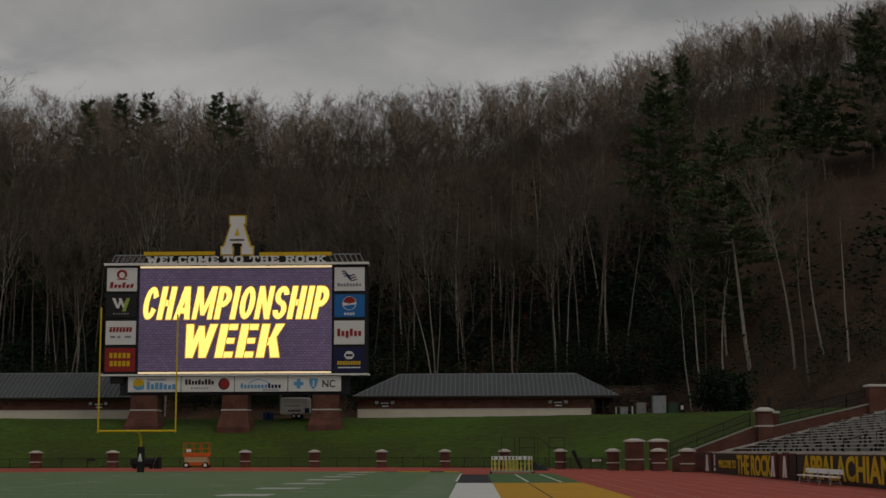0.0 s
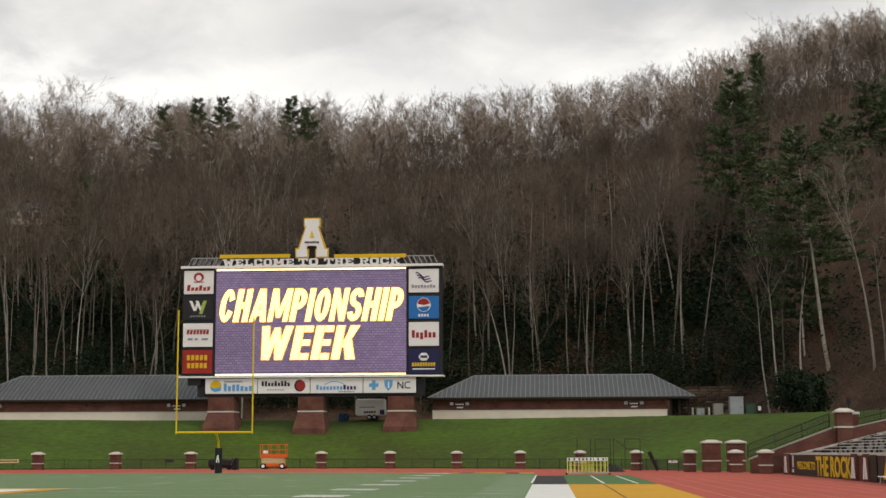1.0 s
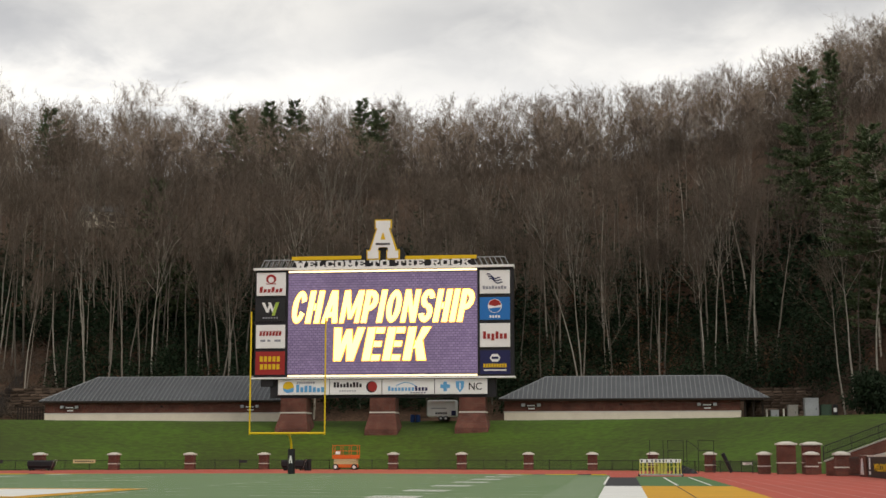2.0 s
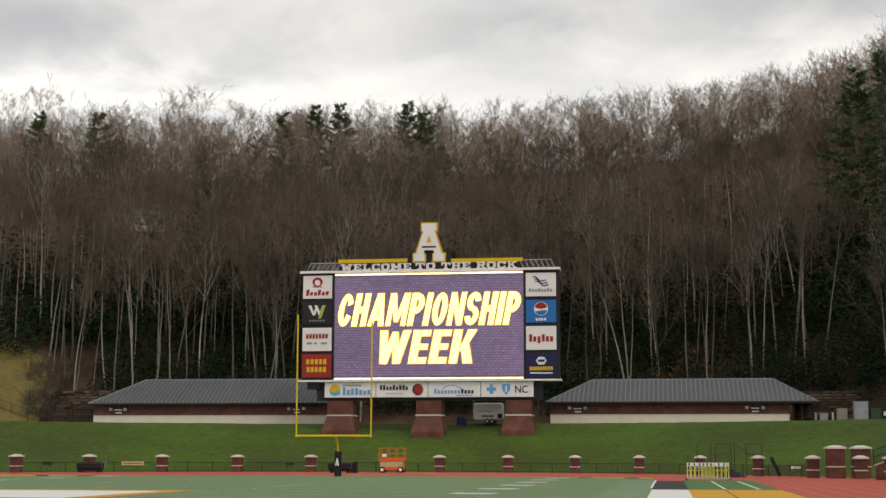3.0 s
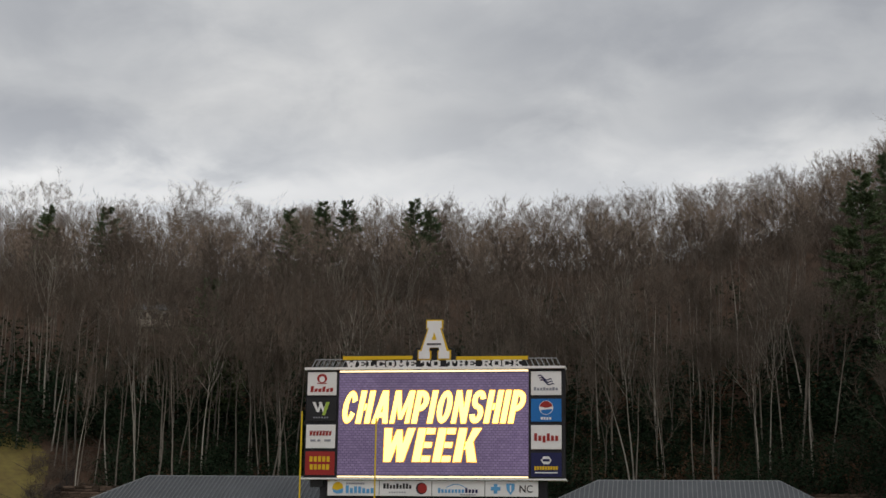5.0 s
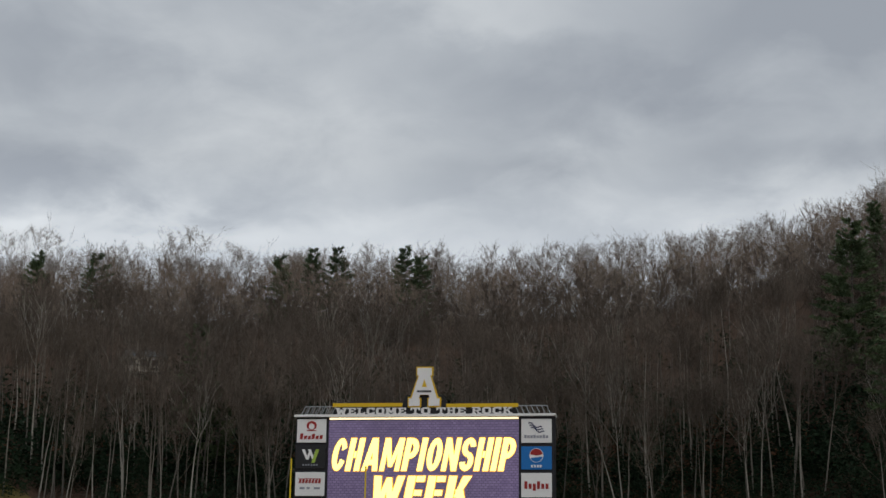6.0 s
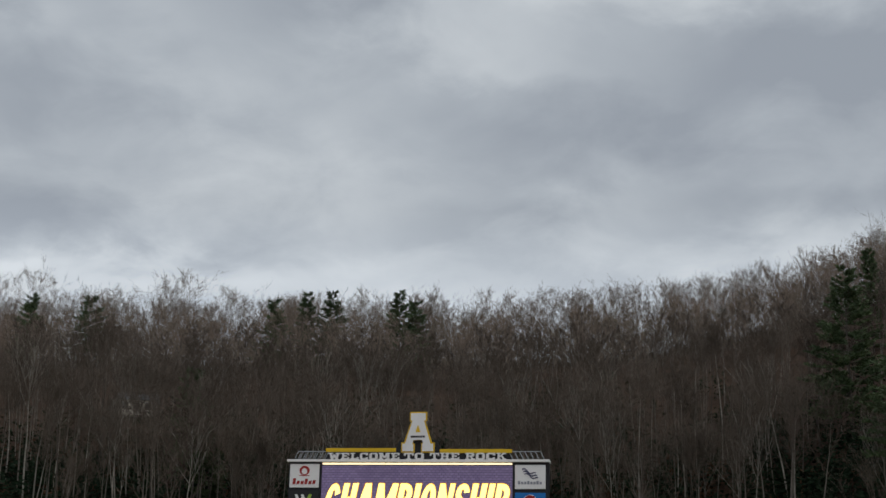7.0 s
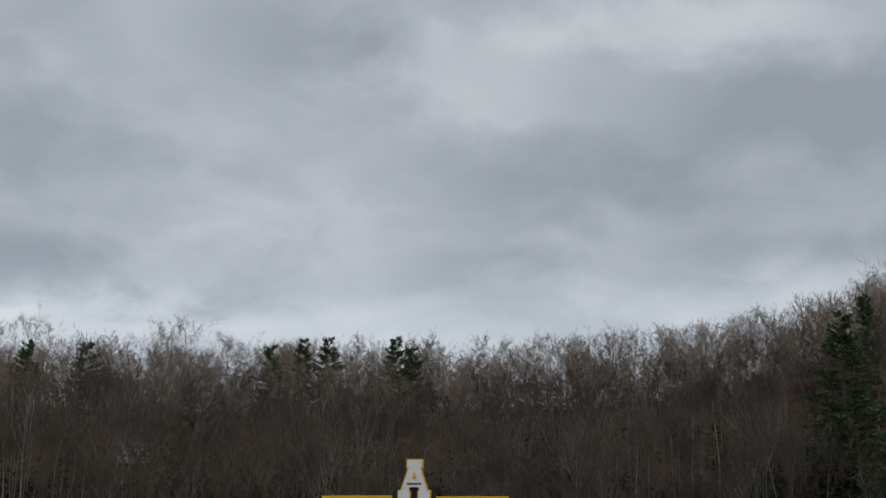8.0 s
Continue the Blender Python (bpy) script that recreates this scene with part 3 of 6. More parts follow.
def bare_tree(seed, kind, low_shift=0.0, pale=False):
    """A leafless broadleaf tree, 20 m high: a winding trunk, ascending limbs that fork three times, and the twigs of a rounded crown."""
    low, limbs, boughs, branches, twigs, twig_w, r_base = TREE_FORMS[kind]
    low += low_shift
    random.seed(seed)
    h, fine = 20.0, kind == "near"
    up = Vector((0, 0, 1))
    wood, twig = Strands(), Strands()
    fork = wood if pale else twig          # only pale trees show the bark of their limbs
    n = 9 if fine else 6
    top = 0.84 * h
    pts, p = [], Vector((0, 0, -0.6))
    drift = Vector((random.uniform(-0.04, 0.04), random.uniform(-0.04, 0.04), 0))
    for i in range(n + 1):
        pts.append(p.copy())
        drift = drift * 0.8 + Vector((random.uniform(-0.07, 0.07), random.uniform(-0.07, 0.07), 0))
        p = p + (up + drift) * (top / n)
    radii = [r_base * (1 - 0.85 * (i / n) ** 1.1) for i in range(n + 1)]
    wood.limb(pts, radii, 6 if fine else 4)
    low_u = low / 0.84
    spin = random.uniform(0, 6.3)
    for j in range(limbs):
        v = (j + random.uniform(0.0, 0.9)) / limbs
        u = min(0.995, low_u + (1 - low_u) * v)
        i = min(int(u * n), n - 1)
        start, r0 = pts[i].lerp(pts[i + 1], u * n - i), radii[i]
        spin += 2.4 + random.uniform(-0.5, 0.5)
        tilt = radians(random.uniform(34, 56) * (1 - v) + random.uniform(8, 24) * v)
        d = Vector((math.cos(spin) * math.sin(tilt), math.sin(spin) * math.sin(tilt), math.cos(tilt)))
        length = h * (0.27 * (1 - v) + 0.13) * random.uniform(0.8, 1.2)
        m = 3 if fine else 2
        lp, q = [start], start.copy()
        for k in range(m):
            d = (d + up * random.uniform(0.05, 0.3) + Vector((random.uniform(-0.2, 0.2), random.uniform(-0.2, 0.2), 0))).normalized()
            q = q + d * (length / m)
            lp.append(q.copy())
        fork.limb(lp, [max(0.014, min(0.075, r0 * 0.62) * (1 - 0.78 * k / m)) for k in range(m + 1)], 4 if fine else 3)
        for b in range(boughs):
            w = (0.25 + 0.75 * (b + random.random()) / boughs) * m
            k = min(int(w), m - 1)
            b0 = lp[k].lerp(lp[k + 1], w - k)
            bd = (turned(d, random.uniform(22, 48)) + up * 0.22).normalized()
            bl = length * random.uniform(0.3, 0.52)
            b1 = b0 + bd * bl + up * 0.05 * bl
            if fine:
                fork.limb([b0, b0.lerp(b1, 0.5) + turned(bd, 90) * 0.07 * bl, b1], [0.028, 0.019, 0.008], 3)
            else:
                twig.blade(b0, bd, bl, 0.045 if kind == "fine" else 0.07)
            for c in range(branches):
                c0 = b0.lerp(b1, 0.2 + 0.8 * (c + random.random()) / branches)
                cd = (turned(bd, random.uniform(18, 46)) + up * 0.12).normalized()
                cl = max(0.8, bl * random.uniform(0.4, 0.75))
                twig.blade(c0, cd, cl, twig_w * 1.3)
                for g in range(twigs):
                    o = c0 + cd * cl * random.uniform(0.15, 0.95)
                    twig.blade(o, (turned(cd, random.uniform(15, 55)) + up * 0.1).normalized(), random.uniform(0.45, 1.1), twig_w * random.uniform(0.8, 1.2))
    return wood.arrays(), twig.arrays()


# azimuth, range, slope of sight to the top, half width, bare share of the trunk, lean to the west at the top
PINES = [(7.35, 230, 0.2565, 6.2, 0.16, 0.0), (10.57, 183.5, 0.2140, 6.2, 0.46, 3.2), (11.5, 206, 0.222, 4.6, 0.40, 1.2), (12.4, 226, 0.243, 4.6, 0.30, 0.0), (13.6, 220, 0.249, 4.8, 0.30, 0.4),
         (15.4, 220, 0.290, 6.0, 0.15, 0.0), (8.3, 262, 0.268, 2.0, 0.10, 0.0), (9.7, 193, 0.158, 3.4, 0.15, 0.8), (-15.0, 296, 0.234, 3.6, 0.15, 0.0), (-13.7, 298, 0.2395, 3.2, 0.12, 0.0), (-12.75, 297, 0.2410, 4.2, 0.10, 0.0),
         (-10.05, 295, 0.2440, 3.4, 0.1, 0.0), (-9.45, 293, 0.2370, 3.6, 0.1, 0.0), (-22.1, 292, 0.229, 4.0, 0.3, 0.0), (-18.0, 236, 0.185, 3.6, 0.1, 0.0), (-17.2, 224, 0.140, 3.2, 0.1, 0.0), (-24.3, 296, 0.226, 3.0, 0.2, 0.0)]


def place_trees():
    random.seed(5)
    spots = []
    az = -31.0
    while az < 20.5:
        foot = float(np.interp(az, AZ, FOOT))
        r = foot + random.uniform(1, 5) + (7 if az > 3.5 else 0)
        while r < RIDGE_RANGE + 8:
            a = az + random.uniform(-0.75, 0.75)
            if not any(abs(a - pa) < 1.4 and r < pr + 2 for pa, pr, *_ in PINES[:6]) and not (a < -23.8 and r < 214 - (a + 24) * 3):
                spots.append((a, r, random.random()))
            r += random.uniform(3.2, 7.6) * (1.0 + 0.25 * (r - foot) / 100)
        az += 0.85
    return spots


GROUND_TREES = place_trees()


def polar(az, r, lift=0.0):
    x, y = r * math.sin(radians(az)), r * math.cos(radians(az))
    return x, y, ground_z(x, y) + lift


# tall trees that stand out on the ridge: azimuth, slope of sight to the top
RIDGE_TREES = [(-25.3, 0.241), (-24.5, 0.247), (-23.4, 0.240), (-21.2, 0.239), (-20.0, 0.2475), (-19.2, 0.243), (-18.4, 0.2515), (-16.6, 0.243), (-16.2, 0.239), (-14.4, 0.236), (-11.3, 0.2455),
               (-10.7, 0.241), (-8.7, 0.2465), (-8.2, 0.242), (-6.5, 0.248), (-5.8, 0.245), (-4.3, 0.248), (-3.6, 0.245), (-2.6, 0.247), (-0.6, 0.252), (0.9, 0.254), (2.4, 0.256), (4.0, 0.265), (5.6, 0.272)]


def build_forest():
    protos = []
    for s in range(8):
        wood, twig = bare_tree(100 + s, "near", 0.05 * (s % 4) - 0.05, s == 5)
        tm, cm = fast_mesh("trunk", *wood, [M["pale_bark"] if s in (1, 5) else M["bark"]]), fast_mesh("crown", *twig, [M["twig"]])
        base = thing("bare_tree", (0, 0, -400), "tall leafless broadleaf tree with grey bark on the slope", "tree", "bare trees on the hill")
        part("trunk", tm, None, base, "grey trunk and limbs")
        part("crown", cm, None, base, "fine brown bare twigs")
        protos.append(base)
    spots = sorted(GROUND_TREES, key=lambda q: q[1] - float(np.interp(q[0], AZ, FOOT)))
    # tall trees that stand out at the foot of the slope: azimuth, range, height, lean
    special = [(-1.4, 209, 28, 0), (-19.6, 210, 27, 2), (-21.5, 210, 24, -6), (-23.2, 214, 26, 5), (-24.0, 222, 27, 0), (5.2, 214, 25, 0), (-15.2, 211, 22, 0), (-5.0, 211, 24, 0), (8.7, 187, 25, -5), (8.95, 187.5, 22, -2),
               (8.35, 188, 20, -8), (9.6, 185, 21, 1), (12.2, 175, 25, -6), (12.75, 169, 21, -4), (13.3, 172, 23, -7), (14.2, 166, 20, -3)]
    near = [(a, r, None, hgt, lean) for a, r, hgt, lean in special] + [(a, r, q, None, 0) for a, r, q in spots[:264]]
    random.seed(21)
    used = set()
    for i, (a, r, q, hgt, lean) in enumerate(near):
        x, y, z = polar(a, r)
        hgt = hgt or random.uniform(16.0, 26.0)
        wide = hgt / 20.0 * random.uniform(0.75, 1.05)
        src = protos[1 if i % 4 else 5] if q is None and i % 2 == 0 else random.choice(protos)
        m = pose(x, y, z - 0.1, random.uniform(-3, 3), lean or random.gauss(0, 3.0), 0) @ pose(0, 0, 0, 0, 0, random.uniform(0, 360))
        if src.name not in used:
            used.add(src.name)
            ob = src
            ob.matrix_basis = m
        else:
            ob = copy_thing(src, m)
        ob.scale = (wide, wide, hgt / 20.0)
    for p in protos:
        if p.name not in used:
            for c in list(p.children):
                bpy.data.objects.remove(c)
            bpy.data.objects.remove(p)
    forms = {"inner": [bare_tree(300 + s, "inner", 0.05 * (s % 4) - 0.06) for s in range(9)], "small": [bare_tree(350 + s, "small") for s in range(5)],
             "ridge": [bare_tree(400 + s, "ridge", 0.04 * (s % 4) - 0.04) for s in range(9)], "fine": [bare_tree(450 + s, "fine", 0.05 * (s % 3)) for s in range(7)]}
    random.seed(77)
    rest = [(a, r, "ridge" if r > 262 else "inner", 0.0) for a, r, q in spots[264:]]
    rest += [(random.uniform(-31, 20.5), RIDGE_RANGE + (random.uniform(-36, 2) if k % 2 else random.uniform(-7, 4)), "small", 0.0) for k in range(760)]
    rest += [(random.uniform(-31, 20.5), RIDGE_RANGE - 3 - abs(random.gauss(0, 14)), "low", 0.0) for k in range(520)]
    rest += [(random.uniform(-30, 20), RIDGE_RANGE + random.uniform(-14, 8), "ridge", 0.0) for k in range(150)]
    rest += [(random.uniform(7, 20), RIDGE_RANGE + random.uniform(-30, 4), "ridge", 0.0) for k in range(110)]
    rest += [(random.uniform(-30, -3) if k % 3 else random.uniform(-3, 20), RIDGE_RANGE + random.uniform(4, 26), "fine", 0.0) for k in range(120)]
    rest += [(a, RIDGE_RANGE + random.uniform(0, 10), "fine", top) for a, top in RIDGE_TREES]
    rest = [q for q in rest if not (q[0] > 7 and q[1] > 288 and q[2] in ("low", "small") and random.random() < 0.25)]
    V, F, I, count = [], [], [], 0
    rng = np.random.default_rng(3)
    for a, r, form, top in rest:
        x, y, z = polar(a, r)
        hgt = rng.uniform(14.5, 20.0) if rng.random() < 0.8 else rng.uniform(9.0, 14.0)
        hgt *= 1.0 + 0.18 * noise.noise((a * 0.45, 3.7, 0.0)) + 0.10 * noise.noise((a * 1.7, 9.1, 0.0))
        if form == "ridge":
            hgt *= 0.80
        elif form == "low":
            form, hgt = "ridge", rng.uniform(8.0, 13.0)
        elif form == "small":
            hgt = rng.uniform(4.5, 9.5)
        elif form == "fine":
            sky = float(np.interp(a, AZ, SKYLINE)) + 0.008 + 0.008 * noise.noise((a * 0.55, 1.3, 5.0))
            hgt = max(8.0, EYE_Z + (top or sky) * r - z)
        if r > 285:                                        # a notch in the skyline
            hgt *= 1 - 0.5 * math.exp(-((a + 7.75) / 0.4) ** 2)
        k = hgt / 20.0
        broad = max(k, 0.6) * (1.25 if form == "fine" else 1.0)
        t = rng.uniform(0, 2 * np.pi)
        rot = np.array([[np.cos(t), -np.sin(t), 0], [np.sin(t), np.cos(t), 0], [0, 0, 1]], dtype=np.float32)
        tilt = rng.normal(0, 0.05, 2)
        # painted by range: hazy skyline crowns, lit ridge twigs, darker ones down the slope
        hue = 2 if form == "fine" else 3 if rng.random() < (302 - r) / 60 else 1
        for kind, (v, f) in enumerate(forms[form][rng.integers(len(forms[form]))]):
            v = (v * (broad * rng.uniform(0.85, 1.1), broad * rng.uniform(0.85, 1.1), k)) @ rot.T
            V.append(v + np.outer(v[:, 2], (tilt[0], tilt[1], 0.0)) + (x, y, z))
            F.append(f + count)
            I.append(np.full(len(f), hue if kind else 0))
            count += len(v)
    me = fast_mesh("bare_woods", np.concatenate(V), np.concatenate(F), [M["glint_far_bark"], M["lit_far_twig"], M["hazy_twig"], M["twig"]], np.concatenate(I))
    tagged(part("bare_woods", me, None), "dense leafless brown woods on the ridge", "woods", kind="stuff")


build_forest()


def conifer(seed, h, wide, bare, lean, needle):
    """A white pine: a leaning trunk, whorls of boughs that sweep out and up, and flat plumes of needles with gaps between them."""
    random.seed(seed)
    trunk, boughs = Strands(), Strands()
    n = 8
    pts = [Vector((-lean * (i / n) + random.uniform(-0.12, 0.12), random.uniform(-0.12, 0.12), -0.5 + (h + 0.3) * i / n)) for i in range(n + 1)]
    trunk.limb(pts, [0.0095 * h * (1 - 0.9 * i / n) for i in range(n + 1)], 7)
    whorls = max(8, int(h * (1 - bare) * 1.5))
    for k in range(whorls):
        u = bare + (1 - bare) * (k + random.random() * 0.7) / whorls
        v = (u - bare) / (1 - bare)
        i = min(int(u * n), n - 1)
        on = pts[i].lerp(pts[i + 1], u * n - i)
        reach = 1.25 * wide * (1 - v) ** 0.85 * (0.72 + 0.28 * min(1, v * 5)) + 0.6
        for b in range(random.randint(4, 6)):
            a = random.uniform(0, 2 * math.pi)
            length = max(0.6, reach * random.uniform(0.55, 1.15))
            p0 = on + Vector((0, 0, random.uniform(-0.5, 0.5)))
            out = Vector((math.cos(a), math.sin(a), 0))
            side = Vector((-out.y, out.x, 0))
            rise = random.uniform(-0.12, 0.10) + 0.75 * v * v
            mid = p0 + out * length * 0.55 + Vector((0, 0, (rise - 0.06) * length * 0.55))
            p1 = p0 + out * length + Vector((0, 0, (rise + 0.04) * length))
            trunk.limb([p0, mid, p1], [0.04, 0.026, 0.010], 3)
            sprays = int(4 + length * 3.4)
            for g in range(sprays):
                q = 0.22 + 0.78 * (g + random.random()) / sprays
                o = p0.lerp(mid, q / 0.55) if q < 0.55 else mid.lerp(p1, (q - 0.55) / 0.45)
                hand = random.choice((-1, 1))
                sd = (out * random.uniform(0.4, 1.0) + side * hand * random.uniform(0.2, 1.0) + Vector((0, 0, random.uniform(-0.05, 0.35)))).normalized()
                sl = random.uniform(0.35, 0.9) * (0.45 + 0.3 * length ** 0.5)
                for e in range(7):
                    c = o + sd * sl * (e + random.random()) / 7 + Vector((0, 0, random.gauss(0, 0.05)))
                    boughs.blade(c, (turned(sd, random.uniform(10, 55)) + Vector((0, 0, 0.25))).normalized(), random.uniform(0.35, 0.7), needle)
    return trunk.arrays(), boughs.arrays()


for i, (a, r, top, wide, bare, lean) in enumerate(PINES):
    x, y, z = polar(a, r)
    h = max(6.0, EYE_Z + top * r - z)
    trunk, boughs = conifer(500 + i, h, wide, bare, lean, 0.25 if r < 270 else 0.17)
    ob = thing("pine_tree", (x, y, z - 0.1), "dark green pine tree among bare trees", "pine tree", "pines on the hill")
    part("trunk", fast_mesh("trunk", *trunk, [M["pale_bark"] if lean > 2 else M["bark"]]), None, ob, "grey-brown trunk and boughs")
    part("crown", fast_mesh("crown", *boughs, [M["needles"]]), None, ob, "dark green needles")


def build_undergrowth():
    """Evergreen shrubs along the foot of the slope, and brown saplings that keep their dead leaves."""
    random.seed(9)
    green, brown = Strands(), Strands()
    az = -25.6
    while az < 19.5:
        foot = float(np.interp(az, AZ, FOOT))
        dense = 1.0 if az < 3.6 else 1.0 if az < 8.6 else 0.10
        for j in range(20):
            if random.random() > dense:
                continue
            a, r = az + random.uniform(-0.3, 0.3), foot + (1.5 if az < 3.6 else 4) + abs(random.gauss(0, 1)) * 22
            if r < foot + (1.0 if az > -21.6 else 15.0):
                continue
            x, y, z = polar(a, r)
            rad, hgt = random.uniform(1.3, 3.0), random.uniform(2.0, 6.6)
            s = brown if random.random() < (0.16 if -2.5 < a < 2.5 and r < foot + 30 else 0.03) else green
            for g in range(int((52 if r < foot + 18 else 24) * rad)):
                t, e = random.uniform(0, 2 * math.pi), random.uniform(0.05, 1.0)
                q = rad * (random.uniform(0.35, 1.0)) * math.sqrt(max(0.05, 1 - (e * 0.95) ** 2))
                o = Vector((x + q * math.cos(t), y + q * math.sin(t), z + hgt * e * random.uniform(0.75, 1.1)))
                d = Vector((math.cos(t) + random.uniform(-0.7, 0.7), math.sin(t) + random.uniform(-0.7, 0.7), random.uniform(-0.5, 0.6))).normalized()
                big = 0.95 if r < foot + 18 else 1.7
                s.leaf(o, d, random.uniform(0.3, 0.62) * big, random.uniform(0.14, 0.3) * big)
        az += 0.28
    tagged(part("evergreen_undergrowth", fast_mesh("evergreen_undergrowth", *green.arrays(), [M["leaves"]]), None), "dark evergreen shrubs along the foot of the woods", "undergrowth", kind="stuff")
    tagged(part("dead_leaf_saplings", fast_mesh("dead_leaf_saplings", *brown.arrays(), [M["brown_leaves"]]), None), "saplings holding dead rust-brown leaves", "undergrowth", kind="stuff")


build_undergrowth()


def build_brush():
    """Bare brown brush, fallen boughs and saplings on the open banks at the foot of the slope."""
    random.seed(61)
    b = Strands()
    for a0, a1, n, deep in ((-24.4, -20.6, 420, 8), (4.2, 19.0, 420, 20)):
        for k in range(n):
            a = random.uniform(a0, a1)
            r = float(np.interp(a, AZ, FOOT)) + 0.8 + abs(random.gauss(0, 1)) * deep
            x, y, z = polar(a, r)
            root = Vector((x, y, z - 0.05))
            for g in range(random.randint(10, 22)):
                d = Vector((random.gauss(0, 0.6), random.gauss(0, 0.6), random.uniform(0.3, 1.2))).normalized()
                o = root + Vector((random.gauss(0, 0.5), random.gauss(0, 0.5), random.uniform(0, 0.6)))
                b.blade(o, d, random.uniform(0.7, 2.2), 0.05)
            if random.random() < 0.25:
                d = Vector((random.uniform(-1, 1), random.uniform(-0.5, 0.5), random.uniform(-0.1, 0.35))).normalized()
                p = root + Vector((0, 0, random.uniform(0.2, 1.2)))
                b.limb([p, p + d * 1.5 + Vector((0, 0, 0.1)), p + d * 3.2], [0.06, 0.045, 0.02], 4)
    for k in range(1600):                                  # thickets along the ridge
        x, y, z = polar(random.uniform(-31, 20.5), RIDGE_RANGE + random.uniform(-9, 3))
        for g in range(13):
            d = Vector((random.gauss(0, 0.35), random.gauss(0, 0.35), 1)).normalized()
            b.blade(Vector((x + random.gauss(0, 0.6), y + random.gauss(0, 0.6), z - 0.1)), d, random.uniform(1.0, 4.2), 0.13)
    tagged(part("bare_brush", fast_mesh("bare_brush", *b.arrays(), [M["twig"]]), None), "bare brown brush and fallen boughs on the bank", "brush", kind="stuff")


build_brush()

# ---- the scoreboard ----
SB_Y = 172.0


def slab_letter(ch):
    """Strokes of a slab-serif capital in a unit cell: upright blocks, and slanted strokes by their ends."""
    def stem(x, wide, foot=True, head=True):
        return [(x - 0.115, 0, x + 0.115, 1)] + [(x - wide, 0, x + wide, 0.14)] * foot + [(x - wide, 0.86, x + wide, 1)] * head
    ring = [(0.16, 0, 0.84, 0.2), (0.16, 0.8, 0.84, 1), (0.02, 0.12, 0.3, 0.88)]
    if ch in "EL":
        arms = [(0.0, 0, 0.95, 0.19), (0.77, 0, 0.95, 0.36)]
        return stem(0.27, 0.27) + arms + ([(0.0, 0.81, 0.95, 1), (0.77, 0.64, 0.95, 1), (0.3, 0.42, 0.7, 0.6)] if ch == "E" else []), []
    if ch == "C":
        return ring + [(0.7, 0.08, 0.96, 0.34), (0.7, 0.62, 0.96, 1)], []
    if ch == "O":
        return ring + [(0.7, 0.12, 0.98, 0.88)], []
    if ch == "T":
        return stem(0.5, 0.28, True, False) + [(0, 0.8, 1, 1), (0, 0.58, 0.17, 1), (0.83, 0.58, 1, 1)], []
    if ch == "H":
        return stem(0.23, 0.23) + stem(0.77, 0.23) + [(0.3, 0.41, 0.7, 0.6)], []
    if ch == "M":
        return stem(0.2, 0.2) + stem(0.8, 0.2), [(0.2, 1, 0.5, 0.25), (0.8, 1, 0.5, 0.25)]
    if ch == "W":
        return [(0, 0.82, 0.38, 1), (0.62, 0.82, 1, 1)], [(0.17, 1, 0.3, 0), (0.3, 0, 0.5, 0.75), (0.5, 0.75, 0.7, 0), (0.7, 0, 0.83, 1)]
    if ch == "R":
        return stem(0.23, 0.23) + [(0.2, 0.82, 0.84, 1), (0.2, 0.42, 0.84, 0.6), (0.68, 0.5, 0.95, 0.92), (0.62, 0, 1, 0.18)], [(0.55, 0.5, 0.8, 0)]
    return stem(0.23, 0.23) + [(0.6, 0.82, 1, 1), (0.6, 0, 1, 0.18)], [(0.32, 0.4, 0.82, 1), (0.5, 0.62, 0.82, 0)]


def slab_word(text, width, height, depth):
    """A word of bold slab-serif capitals, standing in the xz plane."""
    bm = bmesh.new()
    cells = [1.35 if ch in "WM" else 1.0 for ch in text]
    unit, gap = width / (sum(cells) + 0.1 * (len(text) - 1)), 0.1
    x, layer = 0.0, 0
    for ch, cell in zip(text, cells):
        blocks, slants = slab_letter(ch)
        for x0, z0, x1, z1 in blocks:
            layer += 1
            add_box(bm, x + x0 * cell * unit, -0.0004 * layer, z0 * height, x + x1 * cell * unit, depth, z1 * height)
        for x0, z0, x1, z1 in slants:
            layer += 1
            half, yy = 0.11 / cell ** 0.5, -0.0004 * layer
            pts = [(x0 - half, z0), (x0 + half, z0), (x1 + half, z1), (x1 - half, z1)]
            if z0 > z1:
                pts.reverse()
            front = [bm.verts.new((x + a * cell * unit, yy, b * height)) for a, b in pts]
            back = [bm.verts.new((x + a * cell * unit, depth, b * height)) for a, b in pts]
            bm.faces.new(front)
            for i in range(4):
                bm.faces.new((front[(i + 1) % 4], front[i], back[i], back[(i + 1) % 4]))
        x += (cell + gap) * unit
    return bm


